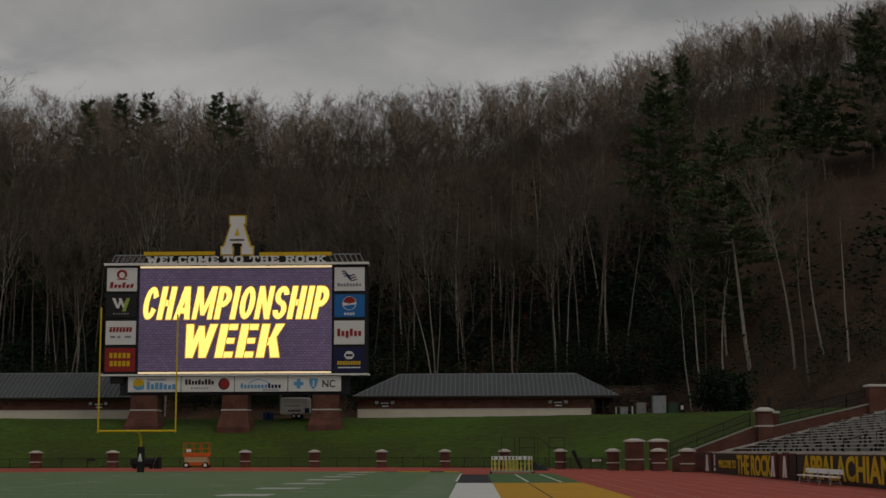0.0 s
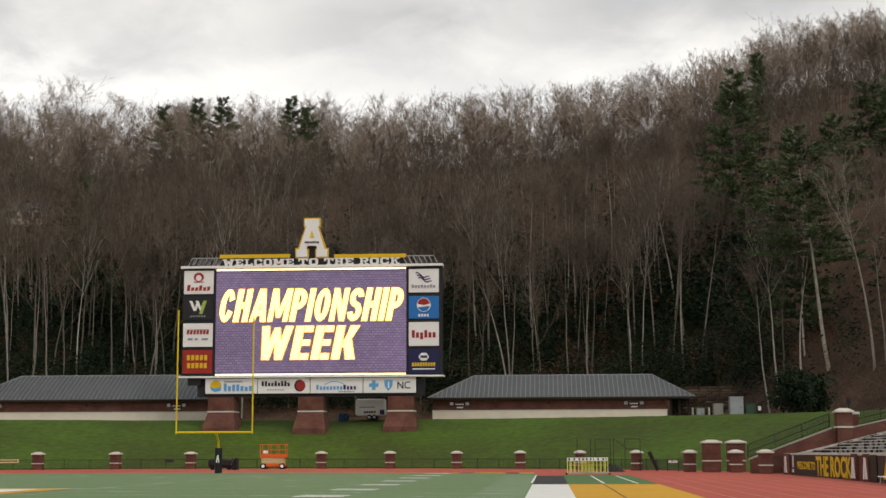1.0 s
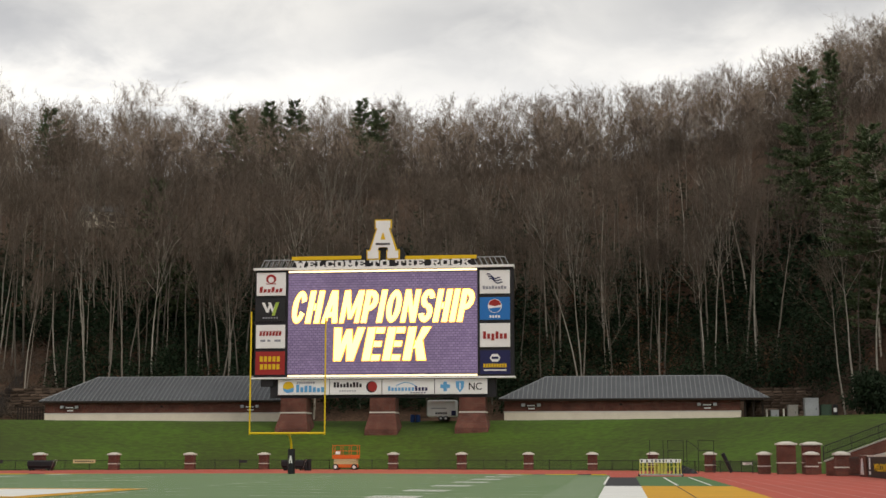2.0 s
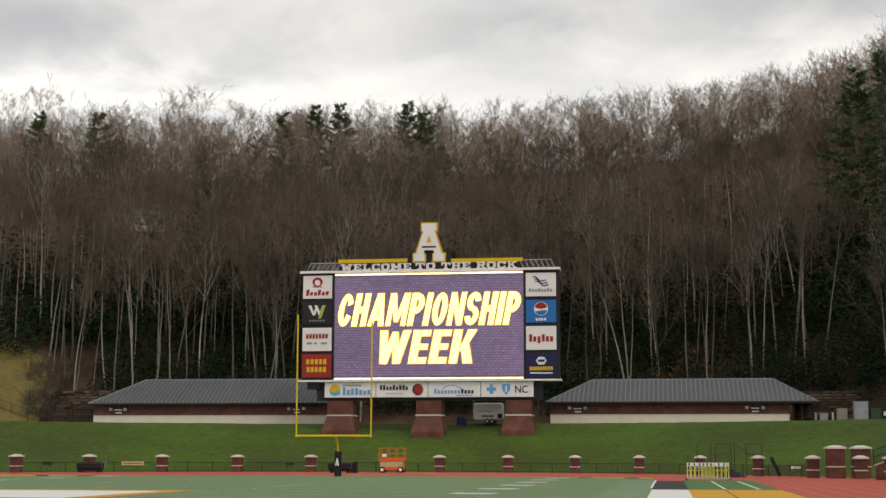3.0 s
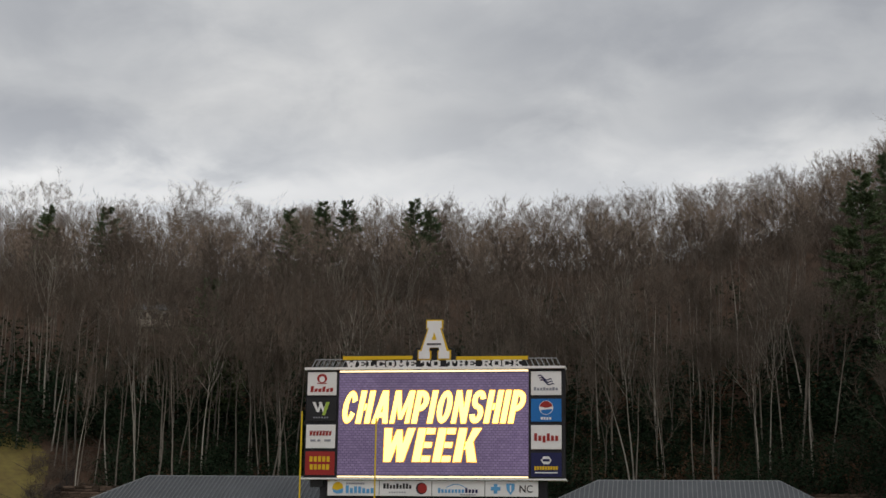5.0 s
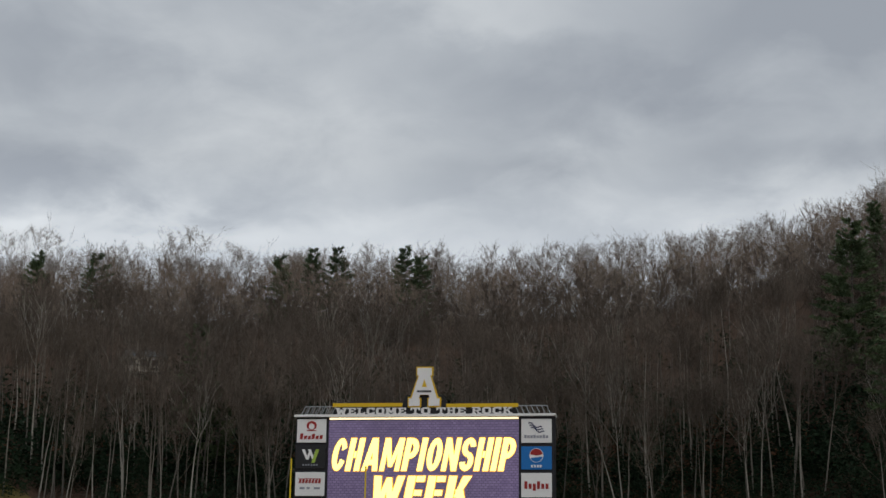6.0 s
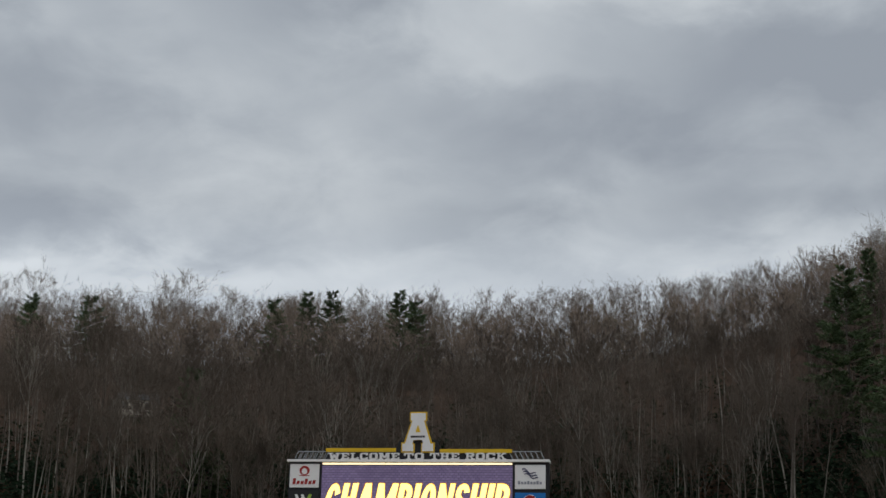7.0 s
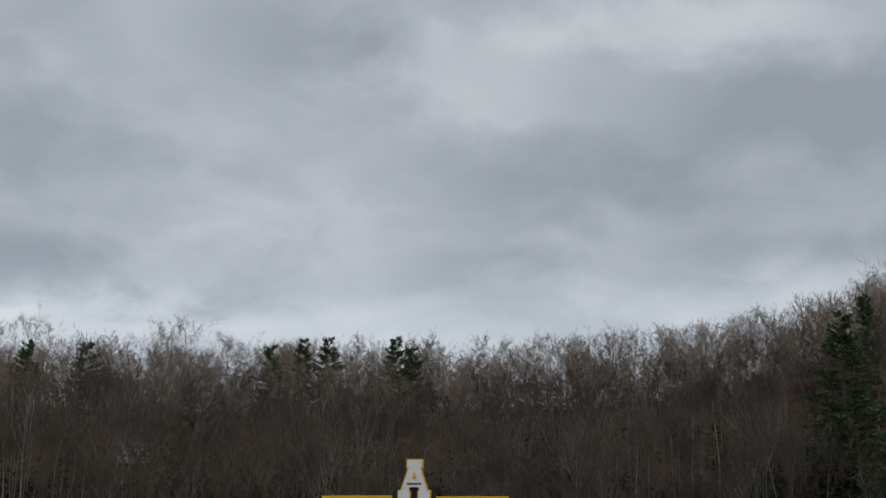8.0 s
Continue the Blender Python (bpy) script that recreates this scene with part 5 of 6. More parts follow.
def build_building(x0, x1, porch, ridge=11.15):
    z0, band, eave = 5.3, 6.7, 8.2
    y0, y1 = B_Y, B_Y + 11.0
    b = thing("service_building", ((x0 + x1) / 2, (y0 + y1) / 2, z0), "long low brick service building with a grey metal hip roof", "building", "service buildings")

    def put(name, bm, mat, label="", parent=None):
        ob = part(name, bm, mat, parent or b, label)
        if parent is None:
            ob.matrix_parent_inverse = b.matrix_basis.inverted()
        return ob
    put("block_base", box(x0, y0, z0 - 1.2, x1, y1, band), M["block"], "pale block lower wall")
    put("brick_wall", box(x0 + 0.05, y0 + 0.05, band, x1 - 0.05, y1 - 0.05, eave), M["brick"], "red brick upper wall")
    put("string_course", box(x0 - 0.04, y0 - 0.04, band - 0.1, x1 + 0.04, y1 + 0.04, band + 0.03), M["concrete"])
    rx0, rx1 = x0 - 0.55, x1 + 0.6 + porch
    ry0, ry1 = y0 - 0.6, y1 + 0.6
    mid = (ry0 + ry1) / 2
    gx0, gx1 = x0 + 4.9, x1 - 2.4 + porch * 0.35
    bm = bmesh.new()
    v = [bm.verts.new(p) for p in ((rx0, ry0, eave), (rx1, ry0, eave), (rx1, ry1, eave), (rx0, ry1, eave), (gx0, mid, ridge), (gx1, mid, ridge))]
    for q in ((0, 1, 5, 4), (1, 2, 5), (2, 3, 4, 5), (3, 0, 4), (3, 2, 1, 0)):
        bm.faces.new([v[i] for i in q])
    roof = put("roof", bm, M["roof"], "grey standing seam metal roof")
    sm = bmesh.new()
    n = int((rx1 - rx0) / 0.56)
    for i in range(1, n):
        xx = rx0 + (rx1 - rx0) * i / n
        u = min(1.0, (xx - rx0) / (gx0 - rx0), (rx1 - xx) / (rx1 - gx1))
        top = (xx, ry0 + (mid - ry0) * u, eave + (ridge - eave) * u)
        c = Vector((xx, ry0, eave + 0.02))
        t = Vector(top) + Vector((0, 0, 0.02))
        a = [sm.verts.new(q) for q in (c + Vector((-0.05, 0, 0)), c + Vector((0.05, 0, 0)), t + Vector((0.05, 0, 0)), t + Vector((-0.05, 0, 0)))]
        d = [sm.verts.new(q.co + Vector((0, -0.03, 0.075))) for q in a]
        for q in ((0, 1, 2, 3), (4, 5, 6, 7), (0, 1, 5, 4), (1, 2, 6, 5), (2, 3, 7, 6), (3, 0, 4, 7)):
            sm.faces.new([(a + d)[k] for k in q])
    part("roof_seams", sm, M["seam"], roof, "raised metal seams")
    part("ridge_cap", tube([(gx0, mid, ridge), (gx1, mid, ridge)], 0.13, 6), M["seam"], roof)
    for xa, xb, ya in ((rx0, gx0, ry0), (rx1, gx1, ry0)):
        part("hip_cap", tube([(xa, ya, eave + 0.03), (xb, mid, ridge + 0.03)], 0.09, 6), M["seam"], roof)
    put("fascia", box(rx0, ry0 - 0.04, eave - 0.22, rx1, ry0 + 0.03, eave + 0.02), M["dark_wood"], "dark fascia board")
    put("soffit", box(rx0 + 0.02, ry0 + 0.03, eave - 0.12, rx1 - 0.02, y0 + 0.04, eave - 0.06), M["dark_wood"])
    for xx in ((x0 + 3.3, x1 - 4.0)):
        f = part("wall_lamp", box(xx - 0.75, y0 - 0.12, 7.28, xx + 0.75, y0 + 0.04, 7.55), M["dark_wood"], b, "dark sign bracket with two lamps")
        f.matrix_parent_inverse = b.matrix_basis.inverted()
        for dx in (-0.95, 0.95):
            part("lamp_head", box(xx + dx - 0.22, y0 - 0.3, 7.3, xx + dx + 0.22, y0 - 0.06, 7.68, 0.04), M["grey_metal"], f, "grey floodlight head")
        part("bar", box(xx - 0.5, y0 - 0.14, 7.36, xx + 0.5, y0 - 0.125, 7.48), M["sign_white"], f)
        part("bar", box(xx - 0.35, y0 - 0.02, 6.98, xx + 0.45, y0 + 0.045, 7.12), M["sign_white"], f)
    part("vent", box((x0 + x1) / 2 - 0.2, y0 - 0.03, 7.4, (x0 + x1) / 2 + 0.1, y0 + 0.06, 7.65), M["dark_wood"], b).matrix_parent_inverse = b.matrix_basis.inverted()
    if porch:
        for xx in (x1 + 0.5, x1 + 1.5, x1 + 2.6):
            put("porch_post", box(xx - 0.13, y0 + 0.2, z0 - 0.6, xx + 0.13, y0 + 0.46, eave), M["dark_wood"])
            put("porch_post", box(xx - 0.13, y1 - 0.4, z0 - 0.6, xx + 0.13, y1 - 0.14, eave), M["dark_wood"])
    return b


build_building(-14.2, 14.2, 2.7)
build_building(-72.5, -41.9, 0.0, 11.45)

# ---- goal post ----


def build_goal_post():
    cx, y, z0 = -24.47, 107.0, crown(-24.47)
    g = thing("goal_post", (cx, y, z0), "yellow football goal post with a black padded stem", "goal post")

    def put(name, bm, mat, label="", parent=None):
        ob = part(name, bm, mat, parent or g, label)
        if parent is None:
            ob.matrix_parent_inverse = g.matrix_basis.inverted()
        return ob
    put("stem", tube([(cx, y + 1.6, z0 - 0.2), (cx, y + 1.6, 1.9), (cx, y + 1.45, 2.5), (cx, y + 0.9, 2.95), (cx, y, 3.14)], 0.085, 10), M["yellow"])
    pad = put("pad", tube([(cx, y + 1.6, z0), (cx, y + 1.6, z0 + 1.85)], 0.27, 14), M["pad"], "black vinyl pad")
    part("pad_mark", plate([(cx - 0.14, 0.95), (cx - 0.05, 0.95), (cx, 1.25), (cx + 0.05, 0.95), (cx + 0.14, 0.95), (cx + 0.05, 1.5), (cx - 0.05, 1.5)], y + 1.6 - 0.30, y + 1.6 - 0.26), M["sign_white"], pad, "white mark")
    put("crossbar", tube([(cx - 2.87, y, 3.14), (cx + 2.87, y, 3.14)], 0.085, 10), M["yellow"])
    put("upright", tube([(cx - 2.82, y, 3.02), (cx - 2.82, y, 12.15)], 0.06, 8), M["yellow"])
    put("upright", tube([(cx + 2.82, y, 3.02), (cx + 2.82, y, 11.6)], 0.06, 8), M["yellow"])


build_goal_post()

# ---- brick pillars and the black fence round the track ----


def make_pillar(w, h, name="brick_pillar", group="pillars along the fence"):
    p = thing(name, (0, 0, 0), "red brick pillar with a pale stone cap and band", "pillar", group)
    part("shaft", box(-w / 2, -w / 2, -0.3, w / 2, w / 2, h - 0.22), M["brick"], p, "red brick shaft")
    part("stone_band", box(-w / 2 - 0.03, -w / 2 - 0.03, h * 0.34, w / 2 + 0.03, w / 2 + 0.03, h * 0.34 + 0.09), M["concrete"], p)
    bm = bmesh.new()
    add_box(bm, -w / 2 - 0.12, -w / 2 - 0.12, h - 0.22, w / 2 + 0.12, w / 2 + 0.12, h - 0.1)
    add_frustum(bm, (-w / 2 - 0.1, -w / 2 - 0.1, w / 2 + 0.1, w / 2 + 0.1, h - 0.1), (-w * 0.2, -w * 0.2, w * 0.2, w * 0.2, h + 0.06))
    part("cap", bm, M["concrete"], p, "pale domed stone cap")
    return p


PILLARS = [(-66.6, 131.6), (-62.9, 137.0), (-57.6, 142.3), (-51.5, 146.7), (-44.5, 150.0), (-37.2, 152.2), (-23.6, 152.7), (-16.3, 151.3), (-9.3, 148.7), (-2.87, 145.0), (2.83, 140.3), (7.6, 131.5), (11.2, 120.6), (14.5, 117.6), (15.75, 110.4)]
first = make_pillar(0.92, 1.72)
first.matrix_basis = pose(*PILLARS[0], 0.02)
for px, py in PILLARS[1:]:
    copy_thing(first, pose(px, py, 0.02, 0, 0, 0))
big = make_pillar(1.36, 2.5, "gate_pillar", "tall gate pillars")
big.matrix_basis = pose(12.8, 119.3, 0.02)
copy_thing(big, pose(15.0, 121.5, 0.02))
copy_thing(big, pose(-68.6, 132.6, 0.02))


def build_fence(points, name, label, z=None, height=1.0):
    """A black fence: posts, rails and thin pickets from point to point."""
    f = tagged(new(name), label, "fence")
    for (xa, ya), (xb, yb) in zip(points, points[1:]):
        za = ground_z(xa, ya) + 0.02 if z is None else z[0]
        zb = ground_z(xb, yb) + 0.02 if z is None else z[1]
        L = math.hypot(xb - xa, yb - ya)
        posts = max(1, round(L / 2.3))
        for i in range(posts + 1):
            u = i / posts
            q = (xa + (xb - xa) * u, ya + (yb - ya) * u, za + (zb - za) * u)
            part("post", tube([(q[0], q[1], q[2] - 0.3), (q[0], q[1], q[2] + height + 0.06)], 0.035, 5), M["black_metal"], f)
        bm = bmesh.new()
        for hz in (0.12, height * 0.97):
            add_tube(bm, [(xa, ya, za + hz), (xb, yb, zb + hz)], 0.025, 4)
        n = int(L / 0.14)
        for i in range(n):
            u = (i + 0.5) / n
            q = Vector((xa + (xb - xa) * u, ya + (yb - ya) * u, za + (zb - za) * u))
            add_tube(bm, [q + Vector((0, 0, 0.1)), q + Vector((0, 0, height * 0.97))], 0.011, 3, caps=False)
        part("fence_panel", bm, M["black_metal"], f)
    return f


build_fence([*PILLARS[1:6], (-30.4, 152.95), *PILLARS[6:13]], "track_fence", "low black metal fence between brick pillars round the track")
build_fence([(16.3, 112.0), (16.95, 109.8)], "side_gate", "small black mesh gate beside the stand wall", None, 1.35)

# ---- the stand beside the track, its front wall with banners, and its brick end wall ----


def build_front_wall():
    x = 17.0
    w = thing("stand_wall", (x, 65, 0), "low brick wall with black and gold banners before the stand", "wall")

    def put(name, bm, mat, label="", parent=None):
        ob = part(name, bm, mat, parent or w, label)
        if parent is None:
            ob.matrix_parent_inverse = w.matrix_basis.inverted()
        return ob
    put("brick_face", box(x + 0.04, 20, -0.2, x + 0.4, 109.4, 1.42), M["brick"], "red brick face")
    put("coping", box(x - 0.04, 20, 1.42, x + 0.48, 109.5, 1.52), M["concrete"], "pale stone coping")
    for y0, y1 in ((106.6, 109.6), (83.7, 85.0), (80.5, 81.9)):
        p = put("pier", box(x - 0.14, y0, -0.2, x + 0.36, y1, 1.5), M["brick"], "brick pier with a white mark")
        yc, ww = (y0 + y1) / 2, min(0.6, (y1 - y0) * 0.36)
        o = [(-ww, 0.15), (-ww * 0.35, 0.15), (0, 0.85), (ww * 0.35, 0.15), (ww, 0.15), (ww * 0.3, 1.3), (-ww * 0.3, 1.3)]
        bm = plate(o, -0.03, 0.03)
        bmesh.ops.rotate(bm, cent=(0, 0, 0), matrix=Matrix.Rotation(radians(-90), 3, "Z"), verts=bm.verts)
        bmesh.ops.translate(bm, vec=(x - 0.16, yc, 0), verts=bm.verts)
        part("white_mark", bm, M["sign_white"], p, "white mark")
    put("gate_leaf", box(x - 0.06, 78.8, 0.0, x - 0.0, 80.4, 1.45), M["black_metal"], "black gate leaf")
    b1 = put("banner", box(x - 0.03, 85.2, 0.02, x + 0.03, 106.4, 1.44), M["sign_black"], "black banner with gold words")
    b2 = put("banner", box(x - 0.03, 58.5, 0.04, x + 0.03, 78.6, 1.46), M["sign_black"], "black banner with gold words")

    def line(parent, text, y_left, width, z, height, weight=0.02, spacing=1.0):
        word("banner_word", text, (x - 0.035, y_left, z), width, height, 0.02, M["yellow"], parent, weight, 0, spacing, "gold painted word", -90)
    line(b1, "WELCOME TO", 103.8, 6.9, 0.45, 0.52, 0.03)
    line(b1, "THE ROCK", 96.5, 11.2, 0.1, 1.24, 0.03)
    line(b2, "APPALACHIAN", 77.3, 16.6, 0.2, 1.16, 0.03)
    part("bar", box(x - 0.05, 105.3, 0.55, x - 0.02, 105.75, 1.35), M["sign_white"], b1)
    part("bar", box(x - 0.05, 105.2, 0.2, x - 0.02, 105.85, 0.42), M["sign_white"], b1)


build_front_wall()


def build_stand():
    s = thing("grandstand", (24, 65, 0), "open concrete grandstand with rows of pale bench seats", "grandstand")

    def put(name, bm, mat, label="", parent=None):
        ob = part(name, bm, mat, parent or s, label)
        if parent is None:
            ob.matrix_parent_inverse = s.matrix_basis.inverted()
        return ob
    rows, depth, rise = 22, 0.82, 0.205
    legs = bmesh.new()
    random.seed(31)
    for k in range(rows):
        x0, z = 18.1 + k * depth, 1.15 + k * rise
        put("step", box(x0, 24, -0.3 if k == 0 else z - 0.8, x0 + depth + 0.02, 111.5, z), M["bleacher"])
        y = 25.0
        while y < 110.5:
            n = random.uniform(6.5, 9.5)
            y1 = min(y + n, 111.0)
            bm = box(x0 + 0.22, y, z + 0.36, x0 + 0.5, y1, z + 0.42)
            put("bench_seat", bm, M["seat"], "pale aluminium bench plank")
            yy = y + 0.4
            while yy < y1 - 0.2:
                add_box(legs, x0 + 0.3, yy, z, x0 + 0.44, yy + 0.06, z + 0.36)
                yy += 3.4
            y = y1 + (1.3 if random.random() < 0.14 else 0.1)
    tagged(put("bench_bracket", legs, M["black_metal"], "black steel bench brackets"), kind="stuff")
    for yy in (96.0, 74.0):
        for k in range(0, rows - 1, 2):
            bm = bmesh.new()
            x0, z = 18.3 + k * depth, 1.15 + k * rise
            add_tube(bm, [(x0, yy, z), (x0, yy, z + 0.95), (x0 + depth * 1.1, yy, z + 0.95 + rise * 1.1)], 0.03, 5)
            put("aisle_rail", bm, M["black_metal"], "black aisle handrail")


build_stand()


def build_end_wall():
    y = 112.0
    w = thing("stand_end_wall", (20, y, 0), "sloping brick end wall with stone coping beside the stand", "wall")

    def put(name, bm, mat, label="", parent=None):
        ob = part(name, bm, mat, parent or w, label)
        if parent is None:
            ob.matrix_parent_inverse = w.matrix_basis.inverted()
        return ob
    put("brick_slope", plate([(14.9, -0.4), (37.5, -0.4), (37.5, 6.85), (28.2, 4.62), (22.45, 3.34), (20.95, 3.3), (14.9, 1.02)], y, y + 0.45), M["brick"], "red brick sloping wall")
    for a, b in (((14.8, 1.02), (20.95, 3.3)), ((22.42, 3.34), (28.2, 4.62)), ((28.2, 4.62), (37.5, 6.85))):
        put("coping", plate([a, b, (b[0], b[1] + 0.1), (a[0], a[1] + 0.1)], y - 0.06, y + 0.5), M["bleacher"], "weathered stone coping")
    put("stair_curb", plate([(18.2, 1.35), (37.5, 6.05), (37.5, 6.2), (18.2, 1.5)], y - 0.5, y - 0.3), M["concrete"], "pale concrete stair curb")
    p = put("pier", box(21.3, y - 0.35, -0.4, 22.4, y + 0.9, 4.5), M["brick"], "square brick pier")
    part("pier_band", box(21.24, y - 0.41, 3.36, 22.46, y + 0.96, 3.48), M["concrete"], p)
    bm = bmesh.new()
    add_box(bm, 21.18, y - 0.48, 4.5, 22.52, y + 1.02, 4.62)
    add_frustum(bm, (21.2, y - 0.46, 22.5, y + 1.0, 4.62), (21.55, y, 22.15, y + 0.5, 4.82))
    part("pier_cap", bm, M["concrete"], p, "pale stone cap")
    q = put("pier", box(22.4, y + 0.46, -0.4, 23.0, y + 1.6, 4.35), M["brick"])
    part("pier_cap", box(22.53, y + 0.4, 4.35, 23.1, y + 1.7, 4.55, 0.05), M["concrete"], q)
    r = put("pier", box(29.7, y - 0.3, -0.4, 30.9, y + 0.9, 6.3), M["brick"], "square brick pier")
    part("pier_cap", box(29.57, y - 0.44, 6.3, 31.03, y + 1.04, 6.5, 0.06), M["concrete"], r, "pale stone cap")
    put("lamp_post", tube([(22.4, y + 0.8, 4.6), (22.4, y + 0.8, 5.1), (22.4, y + 0.8, 5.15), (22.4, y + 0.8, 5.6)], [0.07, 0.07, 0.17, 0.15], 8), M["black_metal"], "small black lamp post")


build_end_wall()


def sloping_rail(name, pts, height, label):
    f = tagged(new(name), label, "railing")
    for (xa, ya, za), (xb, yb, zb) in zip(pts, pts[1:]):
        L = math.hypot(xb - xa, yb - ya)
        n = max(1, round(L / 1.9))
        for i in range(n + 1):
            q = Vector((xa, ya, za)).lerp(Vector((xb, yb, zb)), i / n)
            part("post", tube([q, q + Vector((0, 0, height))], 0.035, 5), M["black_metal"], f)
        bm = bmesh.new()
        for hz in (0.1, height * 0.5, height):
            add_tube(bm, [(xa, ya, za + hz), (xb, yb, zb + hz)], 0.028, 4)
        k = int(L / 0.12)
        for i in range(k):
            q = Vector((xa, ya, za)).lerp(Vector((xb, yb, zb)), (i + 0.5) / k)
            add_tube(bm, [q + Vector((0, 0, 0.1)), q + Vector((0, 0, height))], 0.018, 3, caps=False)
        part("rail_panel", bm, M["black_metal"], f)


sloping_rail("stair_railing", [(14.8, 112.7, 1.1), (20.9, 112.7, 3.4)], 1.05, "black metal railing along the sloping wall")
sloping_rail("stair_railing", [(22.9, 112.7, 3.5), (28.2, 112.7, 4.75), (37.4, 112.7, 6.9)], 1.05, "black metal railing along the sloping wall")


def build_team_bench():
    b = thing("team_bench", (16.05, 70.0, 0.02), "long aluminium team bench beside the track", "bench")
    part("seat", box(-0.2, -3.6, 0.38, 0.2, 3.6, 0.43), M["white_metal"], b, "pale seat plank")
    part("backrest", box(0.26, -3.6, 0.52, 0.31, 3.6, 0.74), M["white_metal"], b, "pale back plank")
    for y in (-3.2, -1.1, 1.1, 3.2):
        bm = bmesh.new()
        add_tube(bm, [(-0.2, y, 0), (-0.12, y, 0.38)], 0.025, 6)
        add_tube(bm, [(0.3, y, 0), (0.2, y, 0.38), (0.3, y, 0.74)], 0.025, 6)
        add_tube(bm, [(-0.2, y, 0.15), (0.28, y, 0.15)], 0.02, 6)
        part("leg", bm, M["grey_metal"], b)


build_team_bench()

# ---- scissor lift ----


def build_lift():
    b = thing("scissor_lift", (-27.75, 148.2, 0.02), "orange and cream scissor lift parked on the track", "scissor lift")
    w, d = 2.6, 1.2
    part("chassis", box(-w / 2 + 0.1, -d / 2, 0.24, w / 2 - 0.1, d / 2, 0.56, 0.04), M["orange"], b, "orange chassis")
    part("deck", box(-w / 2, -d / 2 - 0.03, 1.12, w / 2, d / 2 + 0.03, 1.3, 0.02), M["orange"], b, "orange platform deck")
    bm = bmesh.new()
    for i in range(4):
        z = 0.58 + 0.135 * i
        add_box(bm, -w / 2 + 0.15, -d / 2 + 0.02 + 0.03 * (i % 2), z, w / 2 - 0.15, d / 2 - 0.05, z + 0.12)
    part("scissor_stack", bm, M["cream"], b, "folded cream scissor arms")
    part("kick_board", box(-w / 2, -d / 2 - 0.05, 1.3, w / 2, -d / 2 - 0.02, 1.5), M["orange"], b, "orange side board")
    part("kick_board", box(-w / 2, d / 2 + 0.02, 1.3, w / 2, d / 2 + 0.05, 1.5), M["orange"], b)
    part("control_box", box(-0.95, -d / 2 - 0.12, 1.55, -0.5, -d / 2 + 0.1, 1.85, 0.03), M["white_metal"], b, "white control box")
    for sy in (-d / 2, d / 2):
        for k in range(4):
            x = -w / 2 + 0.04 + (w - 0.08) * k / 3
            part("rail_post", tube([(x, sy, 1.3), (x, sy, 2.45)], 0.03, 6), M["orange"], b)
        for z in (1.9, 2.45):
            part("rail", tube([(-w / 2, sy, z), (w / 2, sy, z)], 0.03, 6), M["orange"], b)
    for x in (-w / 2, w / 2):
        for z in (1.9, 2.45):
            part("rail", tube([(x, -d / 2, z), (x, d / 2, z)], 0.03, 6), M["orange"], b)
    for x in (-0.95, 0.95):
        for y in (-d / 2 + 0.02, d / 2 - 0.02):
            wh = part("wheel", tube([(x, y - 0.11, 0.3), (x, y + 0.11, 0.3)], 0.3, 16), M["rubber"], b, "black tyre")
            part("rim", tube([(x, y - 0.125, 0.3), (x, y + 0.125, 0.3)], 0.17, 12), M["white_metal"], wh, "pale rim")


build_lift()

# ---- trailer between the columns ----


def build_trailer():
    z = ground_z(-21.2, 178.0)
    b = thing("trailer", (-21.5, 178.0, z), "small white box trailer on the terrace", "trailer")
    part("body", box(-1.75, -1.1, 0.5, 1.75, 1.1, 2.5, 0.16), M["white_metal"], b, "white box body")
    part("awning_rail", box(-1.25, -1.22, 1.42, 0.6, -1.09, 1.56), M["grey_metal"], b, "grey hatch rail")
    part("hatch", box(-1.2, -1.14, 1.58, 0.55, -1.09, 2.1, 0.02), M["sign_white"], b)
    for i in range(5):
        part("bar", box(-0.75 + 0.3 * i, -1.13, 0.78, -0.52 + 0.3 * i, -1.09, 1.02), M["sign_black"], b)
    part("side_panel", box(1.2, -1.15, 0.62, 1.74, -1.09, 1.2), M["sign_navy"], b, "navy panel")
    for x in (-0.1, 0.5):
        wh = part("wheel", tube([(x, -1.1, 0.3), (x, -0.85, 0.3)], 0.3, 16), M["rubber"], b, "black tyre")
        part("rim", tube([(x, -1.12, 0.3), (x, -0.83, 0.3)], 0.15, 12), M["grey_metal"], wh)
        part("wheel", tube([(x, 0.85, 0.3), (x, 1.1, 0.3)], 0.3, 16), M["rubber"], b)
    part("tow_bar", tube([(-1.75, 0, 0.45), (-2.7, 0, 0.45), (-2.7, 0, 0.0)], 0.05, 6), M["black_metal"], b)
    for dx in (0.0, 0.62):
        q = thing("plastic_barrel", (-25.1 + dx, 177.6, ground_z(-25, 177.6)), "blue plastic barrel on the terrace", "barrel", "barrels by the trailer")
        part("body", tube([(0, 0, 0), (0, 0, 0.3), (0, 0, 0.6), (0, 0, 0.9)], [0.26, 0.3, 0.3, 0.26], 14), M["tarp"], q)


build_trailer()

# ---- carts, hurdles, frames and mats along the fence ----


